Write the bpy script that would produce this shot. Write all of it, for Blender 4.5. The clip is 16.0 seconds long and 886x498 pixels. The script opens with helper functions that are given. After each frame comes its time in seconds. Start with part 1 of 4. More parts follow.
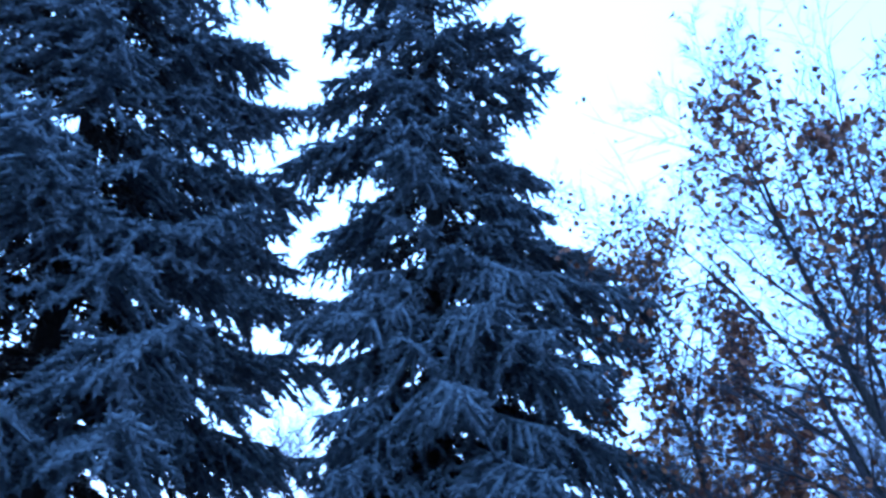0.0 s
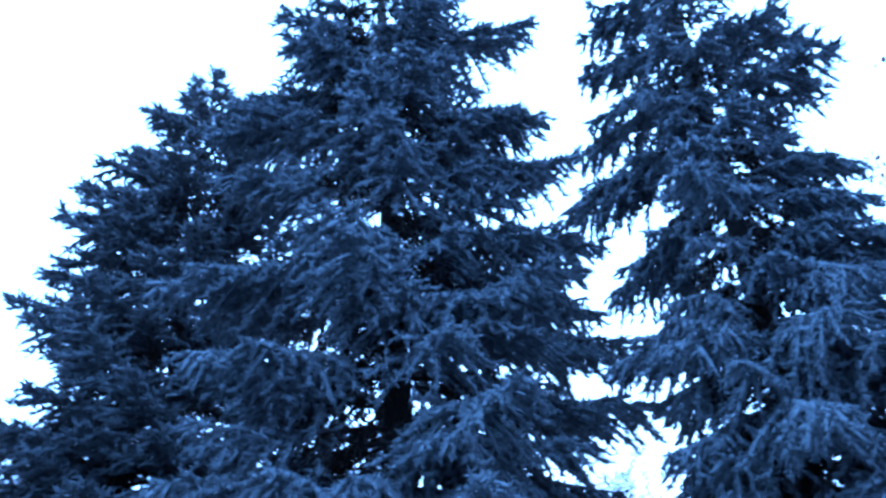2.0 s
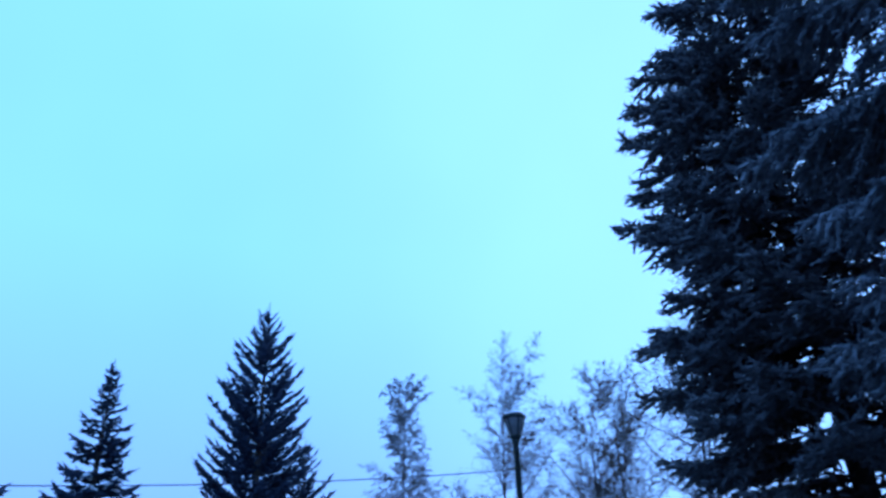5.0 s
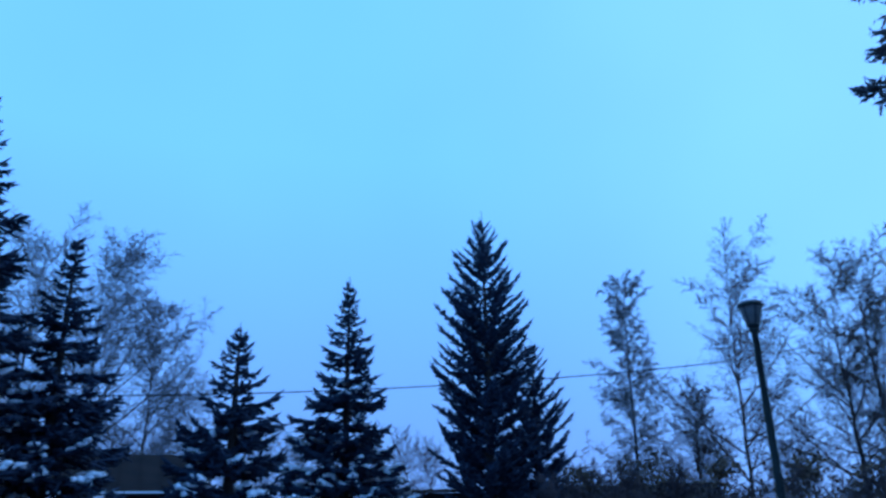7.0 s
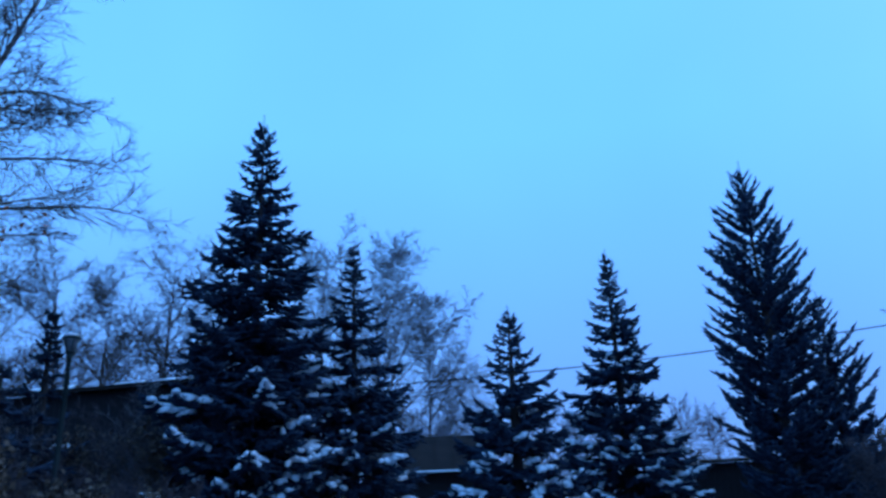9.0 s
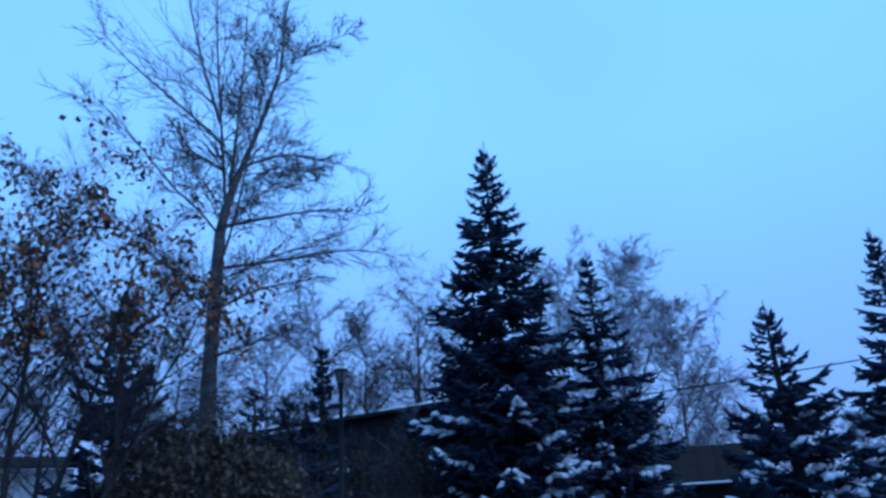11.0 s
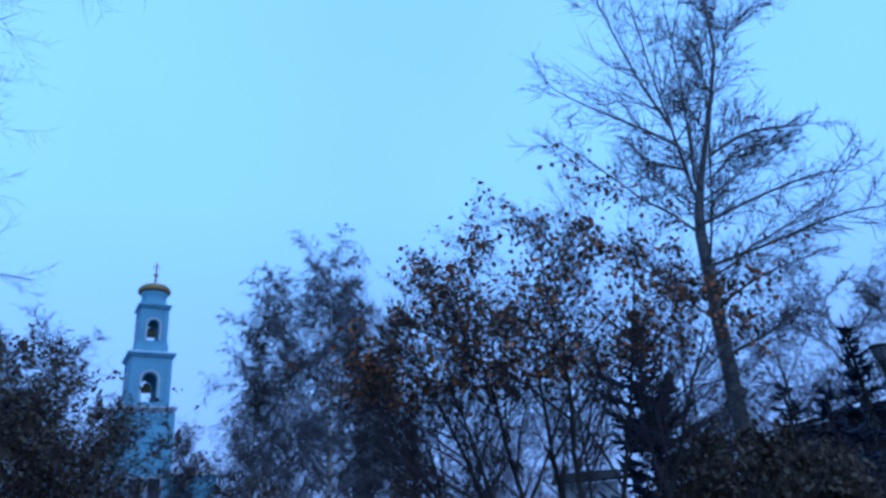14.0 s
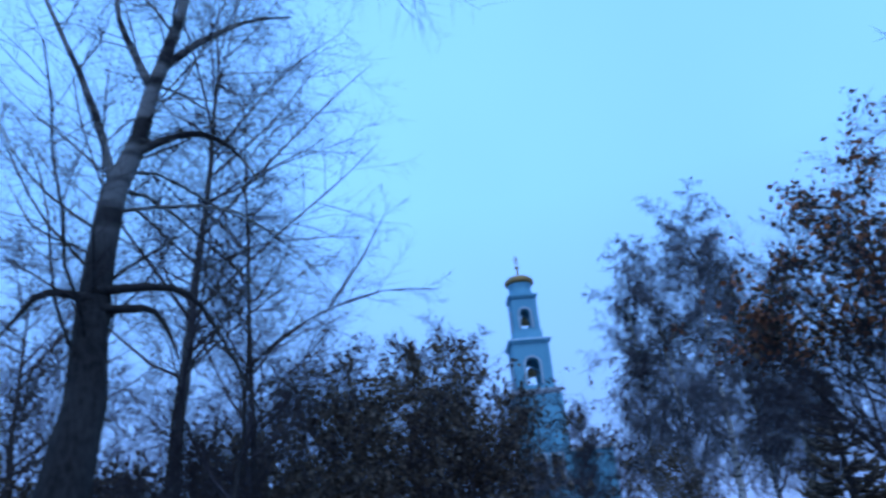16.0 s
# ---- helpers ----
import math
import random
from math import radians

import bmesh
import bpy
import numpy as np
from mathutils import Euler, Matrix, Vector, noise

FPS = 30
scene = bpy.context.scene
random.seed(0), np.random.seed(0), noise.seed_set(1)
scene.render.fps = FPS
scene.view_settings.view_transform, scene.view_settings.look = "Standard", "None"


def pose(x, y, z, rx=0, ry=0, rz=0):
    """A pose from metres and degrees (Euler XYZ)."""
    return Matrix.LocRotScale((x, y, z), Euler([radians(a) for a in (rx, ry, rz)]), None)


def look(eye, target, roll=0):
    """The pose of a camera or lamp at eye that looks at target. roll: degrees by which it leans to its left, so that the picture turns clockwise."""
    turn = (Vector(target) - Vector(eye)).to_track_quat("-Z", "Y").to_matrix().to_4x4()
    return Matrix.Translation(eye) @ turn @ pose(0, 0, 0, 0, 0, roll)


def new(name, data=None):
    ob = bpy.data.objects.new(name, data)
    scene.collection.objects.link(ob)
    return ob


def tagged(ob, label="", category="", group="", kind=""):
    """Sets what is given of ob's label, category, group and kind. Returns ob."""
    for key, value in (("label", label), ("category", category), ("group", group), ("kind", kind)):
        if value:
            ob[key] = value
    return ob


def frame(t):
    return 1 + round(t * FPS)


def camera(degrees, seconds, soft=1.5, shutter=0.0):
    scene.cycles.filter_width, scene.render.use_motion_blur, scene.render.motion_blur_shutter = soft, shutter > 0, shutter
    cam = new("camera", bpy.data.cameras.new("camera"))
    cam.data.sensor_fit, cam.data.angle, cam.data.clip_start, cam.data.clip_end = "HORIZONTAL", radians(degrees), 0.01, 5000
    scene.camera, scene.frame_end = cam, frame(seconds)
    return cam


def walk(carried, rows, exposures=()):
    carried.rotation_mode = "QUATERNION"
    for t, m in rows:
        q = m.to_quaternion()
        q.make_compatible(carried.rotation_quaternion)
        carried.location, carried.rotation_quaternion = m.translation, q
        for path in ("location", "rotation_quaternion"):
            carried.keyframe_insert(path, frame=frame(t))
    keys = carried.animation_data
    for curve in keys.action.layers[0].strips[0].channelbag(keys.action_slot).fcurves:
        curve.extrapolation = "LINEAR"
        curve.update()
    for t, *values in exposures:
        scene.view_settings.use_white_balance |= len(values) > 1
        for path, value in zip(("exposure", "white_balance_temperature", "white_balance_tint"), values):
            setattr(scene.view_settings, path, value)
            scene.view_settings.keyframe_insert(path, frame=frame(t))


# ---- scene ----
# the camera is held at arm's length by somebody who turns round on the spot
cam = camera(61.95, 16.0, soft=2.85, shutter=0.25)
EYE, ARM = 1.6, 0.6
TURNS = [  # seconds, heading, tilt, lean
    (0.0, 0.00, 29.30, -3.79),
    (0.5, 5.89, 30.80, -3.23),
    (1.0, 12.42, 31.21, -3.00),
    (1.5, 17.77, 32.62, -3.40),
    (2.0, 24.45, 33.92, -2.99),
    (2.5, 32.56, 33.69, -2.63),
    (3.0, 42.42, 32.99, -1.98),
    (3.5, 51.54, 31.95, -1.88),
    (4.0, 58.88, 30.83, -1.34),
    (4.5, 65.28, 29.20, -1.38),
    (5.0, 72.05, 27.00, -1.91),
    (7.5, 94.76, 18.82, -1.43),
    (8.0, 101.19, 18.41, -1.91),
    (8.5, 104.64, 18.19, -1.69),
    (9.0, 109.35, 18.62, -2.31),
    (11.5, 132.04, 21.31, -3.25),
    (12.0, 137.97, 21.96, -3.41),
    (12.5, 147.92, 21.73, -4.03),
    (13.0, 153.92, 22.25, -4.03),
    (13.5, 160.34, 23.51, -4.34),
    (14.0, 165.04, 23.38, -4.57),
    (14.5, 169.51, 23.40, -4.68),
    (15.0, 174.19, 22.42, -4.78),
    (15.5, 182.98, 22.30, -5.13),
    (16.0, 193.81, 23.59, -5.54),
]


def held(heading, tilt, lean):
    h = radians(heading)
    return pose(-ARM * math.sin(h), ARM * math.cos(h), EYE, 90 + tilt, 0, heading) @ pose(0, 0, 0, 0, 0, lean)


walk(cam, [(t, held(h, p, r)) for t, h, p, r in TURNS],
     exposures=[(0.0, 1.76, 6750, 14), (1.5, 2.36, 6450, 13), (3.0, 2.1, 6450, 13), (3.5, 2.0, 6500, 13), (4.0, 1.4, 6900, 18), (4.4, 0.84, 6500, 19), (5.0, 0.45, 6500, 17),
                (7.5, 0.05, 6080, 10), (9.0, 0.05, 6050, 10), (11.5, 0.14, 6950, 15), (13.0, 0.18, 6950, 17), (16.0, 0.22, 7050, 17)])

# ---- overcast winter dusk ----
world = bpy.data.worlds.new("dusk")
scene.world = world
world.use_nodes = True
wn, wl = world.node_tree.nodes, world.node_tree.links
wn.clear()
w_out, w_bg = wn.new("ShaderNodeOutputWorld"), wn.new("ShaderNodeBackground")
w_co, w_sep = wn.new("ShaderNodeTexCoord"), wn.new("ShaderNodeSeparateXYZ")
w_ramp = wn.new("ShaderNodeValToRGB")
w_ramp.color_ramp.elements[0].position, w_ramp.color_ramp.elements[0].color = 0.0, (0.17, 0.38, 0.98, 1)
w_ramp.color_ramp.elements[1].position, w_ramp.color_ramp.elements[1].color = 0.45, (0.20, 0.63, 1.55, 1)
w_sky = wn.new("ShaderNodeTexSky")
w_sky.sky_type, w_sky.sun_disc = "NISHITA", False
w_sky.sun_elevation, w_sky.sun_rotation = radians(6), radians(-20)
w_dot = wn.new("ShaderNodeVectorMath")
w_dot.operation = "DOT_PRODUCT"
w_dot.inputs[1].default_value = (-0.34, 0.74, 0.58)
w_map = wn.new("ShaderNodeMapRange")
w_map.interpolation_type = "SMOOTHSTEP"
for i, v in ((1, 0.5), (2, 1.0), (3, 0.0), (4, 1.0)):
    w_map.inputs[i].default_value = v
w_noise = wn.new("ShaderNodeTexNoise")
w_noise.inputs["Scale"].default_value, w_noise.inputs["Detail"].default_value = 1.6, 3.0
w_nr = wn.new("ShaderNodeMapRange")
for i, v in ((1, 0.3), (2, 0.7), (3, 0.94), (4, 1.06)):
    w_nr.inputs[i].default_value = v
w_glow = wn.new("ShaderNodeMix")
w_glow.data_type, w_glow.blend_type = "RGBA", "MIX"
w_glow.inputs[7].default_value = (0.29, 0.74, 1.7, 1)
w_add = wn.new("ShaderNodeMix")
w_add.data_type, w_add.blend_type = "RGBA", "ADD"
w_add.inputs[0].default_value = 0.004
w_mul = wn.new("ShaderNodeVectorMath")
w_mul.operation = "SCALE"
wl.new(w_co.outputs["Generated"], w_sep.inputs[0])
wl.new(w_sep.outputs["Z"], w_ramp.inputs[0])
wl.new(w_co.outputs["Generated"], w_dot.inputs[0])
wl.new(w_dot.outputs["Value"], w_map.inputs[0])
wl.new(w_map.outputs[0], w_glow.inputs[0])
wl.new(w_ramp.outputs[0], w_glow.inputs[6])
wl.new(w_glow.outputs[2], w_add.inputs[6])
wl.new(w_sky.outputs[0], w_add.inputs[7])
wl.new(w_co.outputs["Generated"], w_noise.inputs["Vector"])
wl.new(w_noise.outputs[0], w_nr.inputs[0])
wl.new(w_add.outputs[2], w_mul.inputs[0])
wl.new(w_nr.outputs[0], w_mul.inputs[3])
wl.new(w_mul.outputs[0], w_bg.inputs[0])
wl.new(w_bg.outputs[0], w_out.inputs[0])
w_bg.inputs[1].default_value = 1.0

sun = new("sun", bpy.data.lights.new("sun", "SUN"))
sun.data.energy, sun.data.angle, sun.data.color = 0.3, radians(40), (0.75, 0.88, 1.0)
sun.matrix_world = look((-3.4, 7.4, 9.0), (0, 0, 0))


# ---- materials ----
def material(name, colours, rough=0.8, scale=6.0, fine=60.0, bump=0.3, island=0.0, metallic=0.0, stretch=(1, 1, 1), spec=0.12):
    """Two colours mixed by a coarse and a fine noise, with fine relief; island: brightness varied piece by piece."""
    m = bpy.data.materials.new(name)
    m.use_nodes = True
    n, l = m.node_tree.nodes, m.node_tree.links
    b = n["Principled BSDF"]
    co, mp = n.new("ShaderNodeTexCoord"), n.new("ShaderNodeMapping")
    mp.inputs["Scale"].default_value = stretch
    a, f = n.new("ShaderNodeTexNoise"), n.new("ShaderNodeTexNoise")
    a.inputs["Scale"].default_value, f.inputs["Scale"].default_value = scale, fine
    a.inputs["Detail"].default_value = f.inputs["Detail"].default_value = 4.0
    mx = n.new("ShaderNodeMix")
    mx.data_type, mx.blend_type = "RGBA", "MIX"
    mx.inputs[6].default_value, mx.inputs[7].default_value = (*colours[0], 1), (*colours[1], 1)
    av = n.new("ShaderNodeMath")
    av.operation = "MULTIPLY_ADD"
    av.inputs[1].default_value, av.inputs[2].default_value = 0.5, 0.0
    ct = n.new("ShaderNodeMapRange")
    ct.inputs[1].default_value, ct.inputs[2].default_value = 0.36, 0.64
    l.new(co.outputs["Object"], mp.inputs[0])
    l.new(mp.outputs[0], a.inputs["Vector"])
    l.new(mp.outputs[0], f.inputs["Vector"])
    half = n.new("ShaderNodeMath")
    half.operation = "MULTIPLY"
    half.inputs[1].default_value = 0.5
    l.new(f.outputs[0], half.inputs[0])
    l.new(a.outputs[0], av.inputs[0])
    l.new(half.outputs[0], av.inputs[2])
    l.new(av.outputs[0], ct.inputs[0])
    l.new(ct.outputs[0], mx.inputs[0])
    last = mx.outputs[2]
    if island:
        geo, mr, sc = n.new("ShaderNodeNewGeometry"), n.new("ShaderNodeMapRange"), n.new("ShaderNodeVectorMath")
        sc.operation = "SCALE"
        mr.inputs[3].default_value, mr.inputs[4].default_value = 1 - island, 1 + island
        l.new(geo.outputs["Random Per Island"], mr.inputs[0])
        l.new(last, sc.inputs[0])
        l.new(mr.outputs[0], sc.inputs[3])
        last = sc.outputs[0]
    l.new(last, b.inputs["Base Color"])
    bp = n.new("ShaderNodeBump")
    bp.inputs["Strength"].default_value, bp.inputs["Distance"].default_value = bump, 0.01
    l.new(f.outputs[0], bp.inputs["Height"])
    l.new(bp.outputs[0], b.inputs["Normal"])
    b.inputs["Roughness"].default_value, b.inputs["Metallic"].default_value = rough, metallic
    b.inputs["Specular IOR Level"].default_value = spec
    return m


M_NEEDLE = material("blue_spruce_needles", ((0.072, 0.081, 0.092), (0.182, 0.200, 0.220)), 0.7, 1.2, 9.0, 0.0, 0.16)
M_NEEDLE_OLD = material("dusky_spruce_needles", ((0.060, 0.063, 0.071), (0.115, 0.12, 0.13)), 0.75, 1.0, 8.0, 0.0, 0.18)
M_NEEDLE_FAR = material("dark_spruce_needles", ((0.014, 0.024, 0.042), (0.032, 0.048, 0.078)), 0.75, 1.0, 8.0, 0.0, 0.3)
M_BARK = material("spruce_bark", ((0.03, 0.024, 0.022), (0.075, 0.06, 0.055)), 0.9, 5, 40, 0.8, stretch=(1, 1, 0.3))
M_TWIG = material("bare_twigs", ((0.044, 0.033, 0.036), (0.092, 0.072, 0.077)), 0.85, 2, 30, 0.3)
# pale tone for frost, with the haze over distant crowns mixed into it
M_FROST_HAZE_TWIG = material("frost_haze_twigs", ((0.11, 0.10, 0.115), (0.20, 0.19, 0.21)), 0.85, 2, 30, 0.3)
M_LEAF = material("withered_leaves", ((0.22, 0.072, 0.042), (0.46, 0.150, 0.065)), 0.7, 2, 30, 0.1, 0.5)
M_LEAF_RED = material("reddish_withered_leaves", ((0.16, 0.052, 0.040), (0.42, 0.13, 0.060)), 0.7, 2, 30, 0.1, 0.5)
M_LEAF_DARK = material("brown_withered_leaves", ((0.075, 0.054, 0.042), (0.14, 0.096, 0.066)), 0.75, 2, 30, 0.1, 0.5)
M_SNOW = material("fresh_snow", ((0.72, 0.74, 0.78), (0.86, 0.88, 0.9)), 0.6, 3, 50, 0.4)
M_GROUND = material("trodden_snow_and_grass", ((0.30, 0.31, 0.33), (0.055, 0.05, 0.04)), 0.8, 0.35, 6, 0.6)


def birch_bark():
    m = material("birch_bark", ((0.42, 0.40, 0.38), (0.60, 0.58, 0.55)), 0.75, 4, 40, 0.4)
    n, l = m.node_tree.nodes, m.node_tree.links
    b = n["Principled BSDF"]
    co, mp, v = n.new("ShaderNodeTexCoord"), n.new("ShaderNodeMapping"), n.new("ShaderNodeTexNoise")
    mp.inputs["Scale"].default_value = (1.2, 1.2, 5.0)
    v.inputs["Scale"].default_value, v.inputs["Detail"].default_value = 1.6, 3.0
    st = n.new("ShaderNodeMapRange")
    st.inputs[1].default_value, st.inputs[2].default_value = 0.53, 0.6
    mx = n.new("ShaderNodeMix")
    mx.data_type = "RGBA"
    mx.inputs[7].default_value = (0.05, 0.042, 0.04, 1)
    old = b.inputs["Base Color"].links[0].from_socket
    l.new(co.outputs["Object"], mp.inputs[0])
    l.new(mp.outputs[0], v.inputs["Vector"])
    l.new(v.outputs[0], st.inputs[0])
    l.new(st.outputs[0], mx.inputs[0])
    l.new(old, mx.inputs[6])
    l.new(mx.outputs[2], b.inputs["Base Color"])
    return m


M_GREY_BARK = material("grey_birch_bark", ((0.05, 0.045, 0.045), (0.17, 0.16, 0.155)), 0.85, 3, 30, 0.7, stretch=(1, 1, 1.6))
M_BIRCH = birch_bark()
M_OLD_BIRCH = material("old_birch_bark", ((0.018, 0.015, 0.015), (0.06, 0.054, 0.052)), 0.9, 1.5, 22, 0.9, stretch=(1, 1, 0.5))


def pale_above(m, z0, z1):
    """Old birches are rough and dark below, pale and smooth higher up, with dark collars."""
    n, l = m.node_tree.nodes, m.node_tree.links
    b = n["Principled BSDF"]
    co, sep, v, mp = n.new("ShaderNodeTexCoord"), n.new("ShaderNodeSeparateXYZ"), n.new("ShaderNodeTexNoise"), n.new("ShaderNodeMapping")
    mp.inputs["Scale"].default_value = (0.5, 0.5, 2.2)
    v.inputs["Scale"].default_value, v.inputs["Detail"].default_value = 1.3, 4.0
    r, st, mu, mx = n.new("ShaderNodeMapRange"), n.new("ShaderNodeMapRange"), n.new("ShaderNodeMath"), n.new("ShaderNodeMix")
    r.inputs[1].default_value, r.inputs[2].default_value = z0, z1
    st.inputs[1].default_value, st.inputs[2].default_value = 0.44, 0.54
    mu.operation, mx.data_type = "MULTIPLY", "RGBA"
    mx.inputs[7].default_value = (0.22, 0.21, 0.20, 1)
    old = b.inputs["Base Color"].links[0].from_socket
    l.new(co.outputs["Object"], sep.inputs[0])
    l.new(co.outputs["Object"], mp.inputs[0])
    l.new(mp.outputs[0], v.inputs["Vector"])
    l.new(sep.outputs["Z"], r.inputs[0])
    l.new(v.outputs[0], st.inputs[0])
    l.new(r.outputs[0], mu.inputs[0])
    l.new(st.outputs[0], mu.inputs[1])
    l.new(mu.outputs[0], mx.inputs[0])
    l.new(old, mx.inputs[6])
    l.new(mx.outputs[2], b.inputs["Base Color"])


pale_above(M_OLD_BIRCH, 4.6, 5.2)
M_BOARD = material("dark_brown_boards", ((0.016, 0.014, 0.015), (0.034, 0.027, 0.027)), 0.85, 1.5, 25, 0.5, stretch=(6, 6, 0.6))
M_ROOF = material("rusty_roof_sheet", ((0.016, 0.012, 0.012), (0.030, 0.021, 0.018)), 0.95, 1.2, 20, 0.3)
M_PALE = material("pale_plaster", ((0.55, 0.58, 0.60), (0.70, 0.72, 0.73)), 0.85, 1.0, 20, 0.3)
M_BLUE = material("blue_limewash", ((0.10, 0.33, 0.42), (0.145, 0.41, 0.50)), 0.85, 0.4, 6, 0.2)
M_WHITE = material("white_mouldings", ((0.42, 0.44, 0.46), (0.52, 0.54, 0.56)), 0.8, 0.6, 6, 0.2)
M_GOLD = material("dull_gilding", ((0.26, 0.14, 0.05), (0.40, 0.23, 0.09)), 0.45, 0.8, 8, 0.1, metallic=0.6)
M_IRON = material("dark_painted_iron", ((0.018, 0.026, 0.026), (0.035, 0.046, 0.044)), 0.5, 4, 40, 0.2)
M_LAMPGLASS = material("milky_lamp_glass", ((0.16, 0.17, 0.18), (0.24, 0.25, 0.26)), 0.35, 5, 30, 0.05)
M_DARK = material("dark_glazing", ((0.02, 0.022, 0.026), (0.04, 0.042, 0.05)), 0.2, 2, 20, 0.0)
M_BELL = material("bronze_bell", ((0.16, 0.12, 0.06), (0.25, 0.19, 0.10)), 0.5, 3, 20, 0.1, metallic=0.8)
M_CABLE = material("black_cable", ((0.02, 0.02, 0.022), (0.035, 0.035, 0.038)), 0.6, 5, 40, 0.0)


# ---- mesh tools ----
def part_tris(name, verts, tris, mat, parent, label="", smooth=False):
    """One mesh of triangles as one object under a thing."""
    verts, tris = np.asarray(verts, np.float32), np.asarray(tris, np.int32)
    me = bpy.data.meshes.new(name)
    me.vertices.add(len(verts))
    me.vertices.foreach_set("co", verts.ravel())
    me.loops.add(tris.size)
    me.loops.foreach_set("vertex_index", tris.ravel())
    me.polygons.add(len(tris))
    me.polygons.foreach_set("loop_start", np.arange(0, tris.size, 3, dtype=np.int32))
    if smooth:
        me.polygons.foreach_set("use_smooth", np.ones(len(tris), dtype=bool))
    me.update(calc_edges=True)
    me.materials.append(mat)
    ob = new(name, me)
    ob.parent = parent
    if label:
        tagged(ob, label)
    return ob


def part(name, bm, mat, parent, label="", smooth=False):
    me = bpy.data.meshes.new(name)
    bmesh.ops.recalc_face_normals(bm, faces=bm.faces)
    for f in bm.faces:
        f.smooth = smooth
    bm.to_mesh(me)
    bm.free()
    me.materials.append(mat)
    ob = new(name, me)
    ob.parent = parent
    if label:
        tagged(ob, label)
    return ob


def thing(name, place, label, category, group="", turn=0.0):
    e = tagged(new(name), label, category, group)
    e.empty_display_size = 0.3
    e.matrix_basis = pose(*place, 0, 0, turn)
    return e


def at(az, dist, z=0.0):
    return (dist * math.cos(radians(az)), dist * math.sin(radians(az)), z)


def unit(v):
    return v / np.maximum(np.linalg.norm(v, axis=-1, keepdims=True), 1e-9)


def tubes(paths, radii, k):
    """Tapered tubes round M paths of n points each."""
    m, n = paths.shape[:2]
    tan = unit(np.gradient(paths, axis=1))
    ref = np.where(np.abs(tan[:, :1, 2:3]) > 0.8, np.array([1.0, 0.1, 0.0]), np.array([0.0, 0.0, 1.0]))
    u = unit(np.cross(tan, np.broadcast_to(ref, tan.shape)))
    v = np.cross(tan, u)
    ang = np.arange(k) * 2 * np.pi / k
    ring = np.cos(ang)[:, None] * u[:, :, None, :] + np.sin(ang)[:, None] * v[:, :, None, :]
    verts = (paths[:, :, None, :] + ring * radii[:, :, None, None]).reshape(-1, 3)
    base = (np.arange(m)[:, None, None] * n + np.arange(n - 1)[None, :, None]) * k
    i, j = np.arange(k), (np.arange(k) + 1) % k
    a, b = (base + i).ravel(), (base + j).ravel()
    c, d = a + k, b + k
    return verts, np.concatenate([np.stack([a, b, d], 1), np.stack([a, d, c], 1)])


def merge(pieces):
    vs, ts, off = [], [], 0
    for v, t in pieces:
        vs.append(v)
        ts.append(t + off)
        off += len(v)
    return np.concatenate(vs), np.concatenate(ts)


def grow(start, way, length, n, wobble, pull, rng):
    """Paths that wander from their start; pull: upward (plus) or downward bend a step."""
    m = len(start)
    pts, d = [start], unit(way)
    for _ in range(n - 1):
        d = unit(d + rng.normal(0, wobble, (m, 3)) + np.array([0, 0, 1.0]) * np.reshape(pull, (-1, 1)))
        pts.append(pts[-1] + d * (length / (n - 1))[:, None])
    return np.stack(pts, 1)


def sample(paths, radii, count, s0, s1, rng):
    """Places on the paths for count shoots each: point, way, radius, parent's number, place along it."""
    m, n = paths.shape[:2]
    s = s0 + (s1 - s0) * (np.arange(count)[None, :] + rng.uniform(0, 1, (m, count))) / count
    x = s * (n - 1)
    i = np.minimum(x.astype(int), n - 2)
    f = (x - i)[..., None]
    row = np.arange(m)[:, None]
    p = paths[row, i] * (1 - f) + paths[row, i + 1] * f
    way = unit(paths[row, i + 1] - paths[row, i])
    r = radii[row, i] * (1 - f[..., 0]) + radii[row, i + 1] * f[..., 0]
    return p.reshape(-1, 3), way.reshape(-1, 3), r.ravel(), np.repeat(np.arange(m), count), s.ravel()


def turned(way, angle, rng, flat=0.0):
    """Ways that leave the given ones at an angle, towards a random side."""
    side = rng.normal(0, 1, way.shape)
    side[:, 2] *= 1 - flat
    side = unit(side - way * np.sum(side * way, 1, keepdims=True))
    a = np.reshape(angle, (-1, 1))
    return unit(way * np.cos(a) + side * np.sin(a))


def leaves(points, size, rng):
    """Folded hanging leaves: two triangles each side of the rib."""
    m = len(points)
    a = rng.uniform(0, 2 * np.pi, m)
    d = unit(np.stack([np.cos(a) * 0.7, np.sin(a) * 0.7, -rng.uniform(0.1, 1.4, m)], 1))
    w = unit(np.cross(d, rng.normal(0, 1, (m, 3))))
    up = np.cross(w, d)
    s = (size * rng.uniform(0.6, 1.3, m))[:, None]
    v = np.stack([points, points + d * s * 0.5 + w * s * 0.38 + up * s * 0.15, points + d * s, points + d * s * 0.5 - w * s * 0.38 + up * s * 0.15], 1).reshape(-1, 3)
    b = np.arange(m)[:, None] * 4
    return v, np.concatenate([b + np.array([0, 1, 2]), b + np.array([0, 2, 3])])


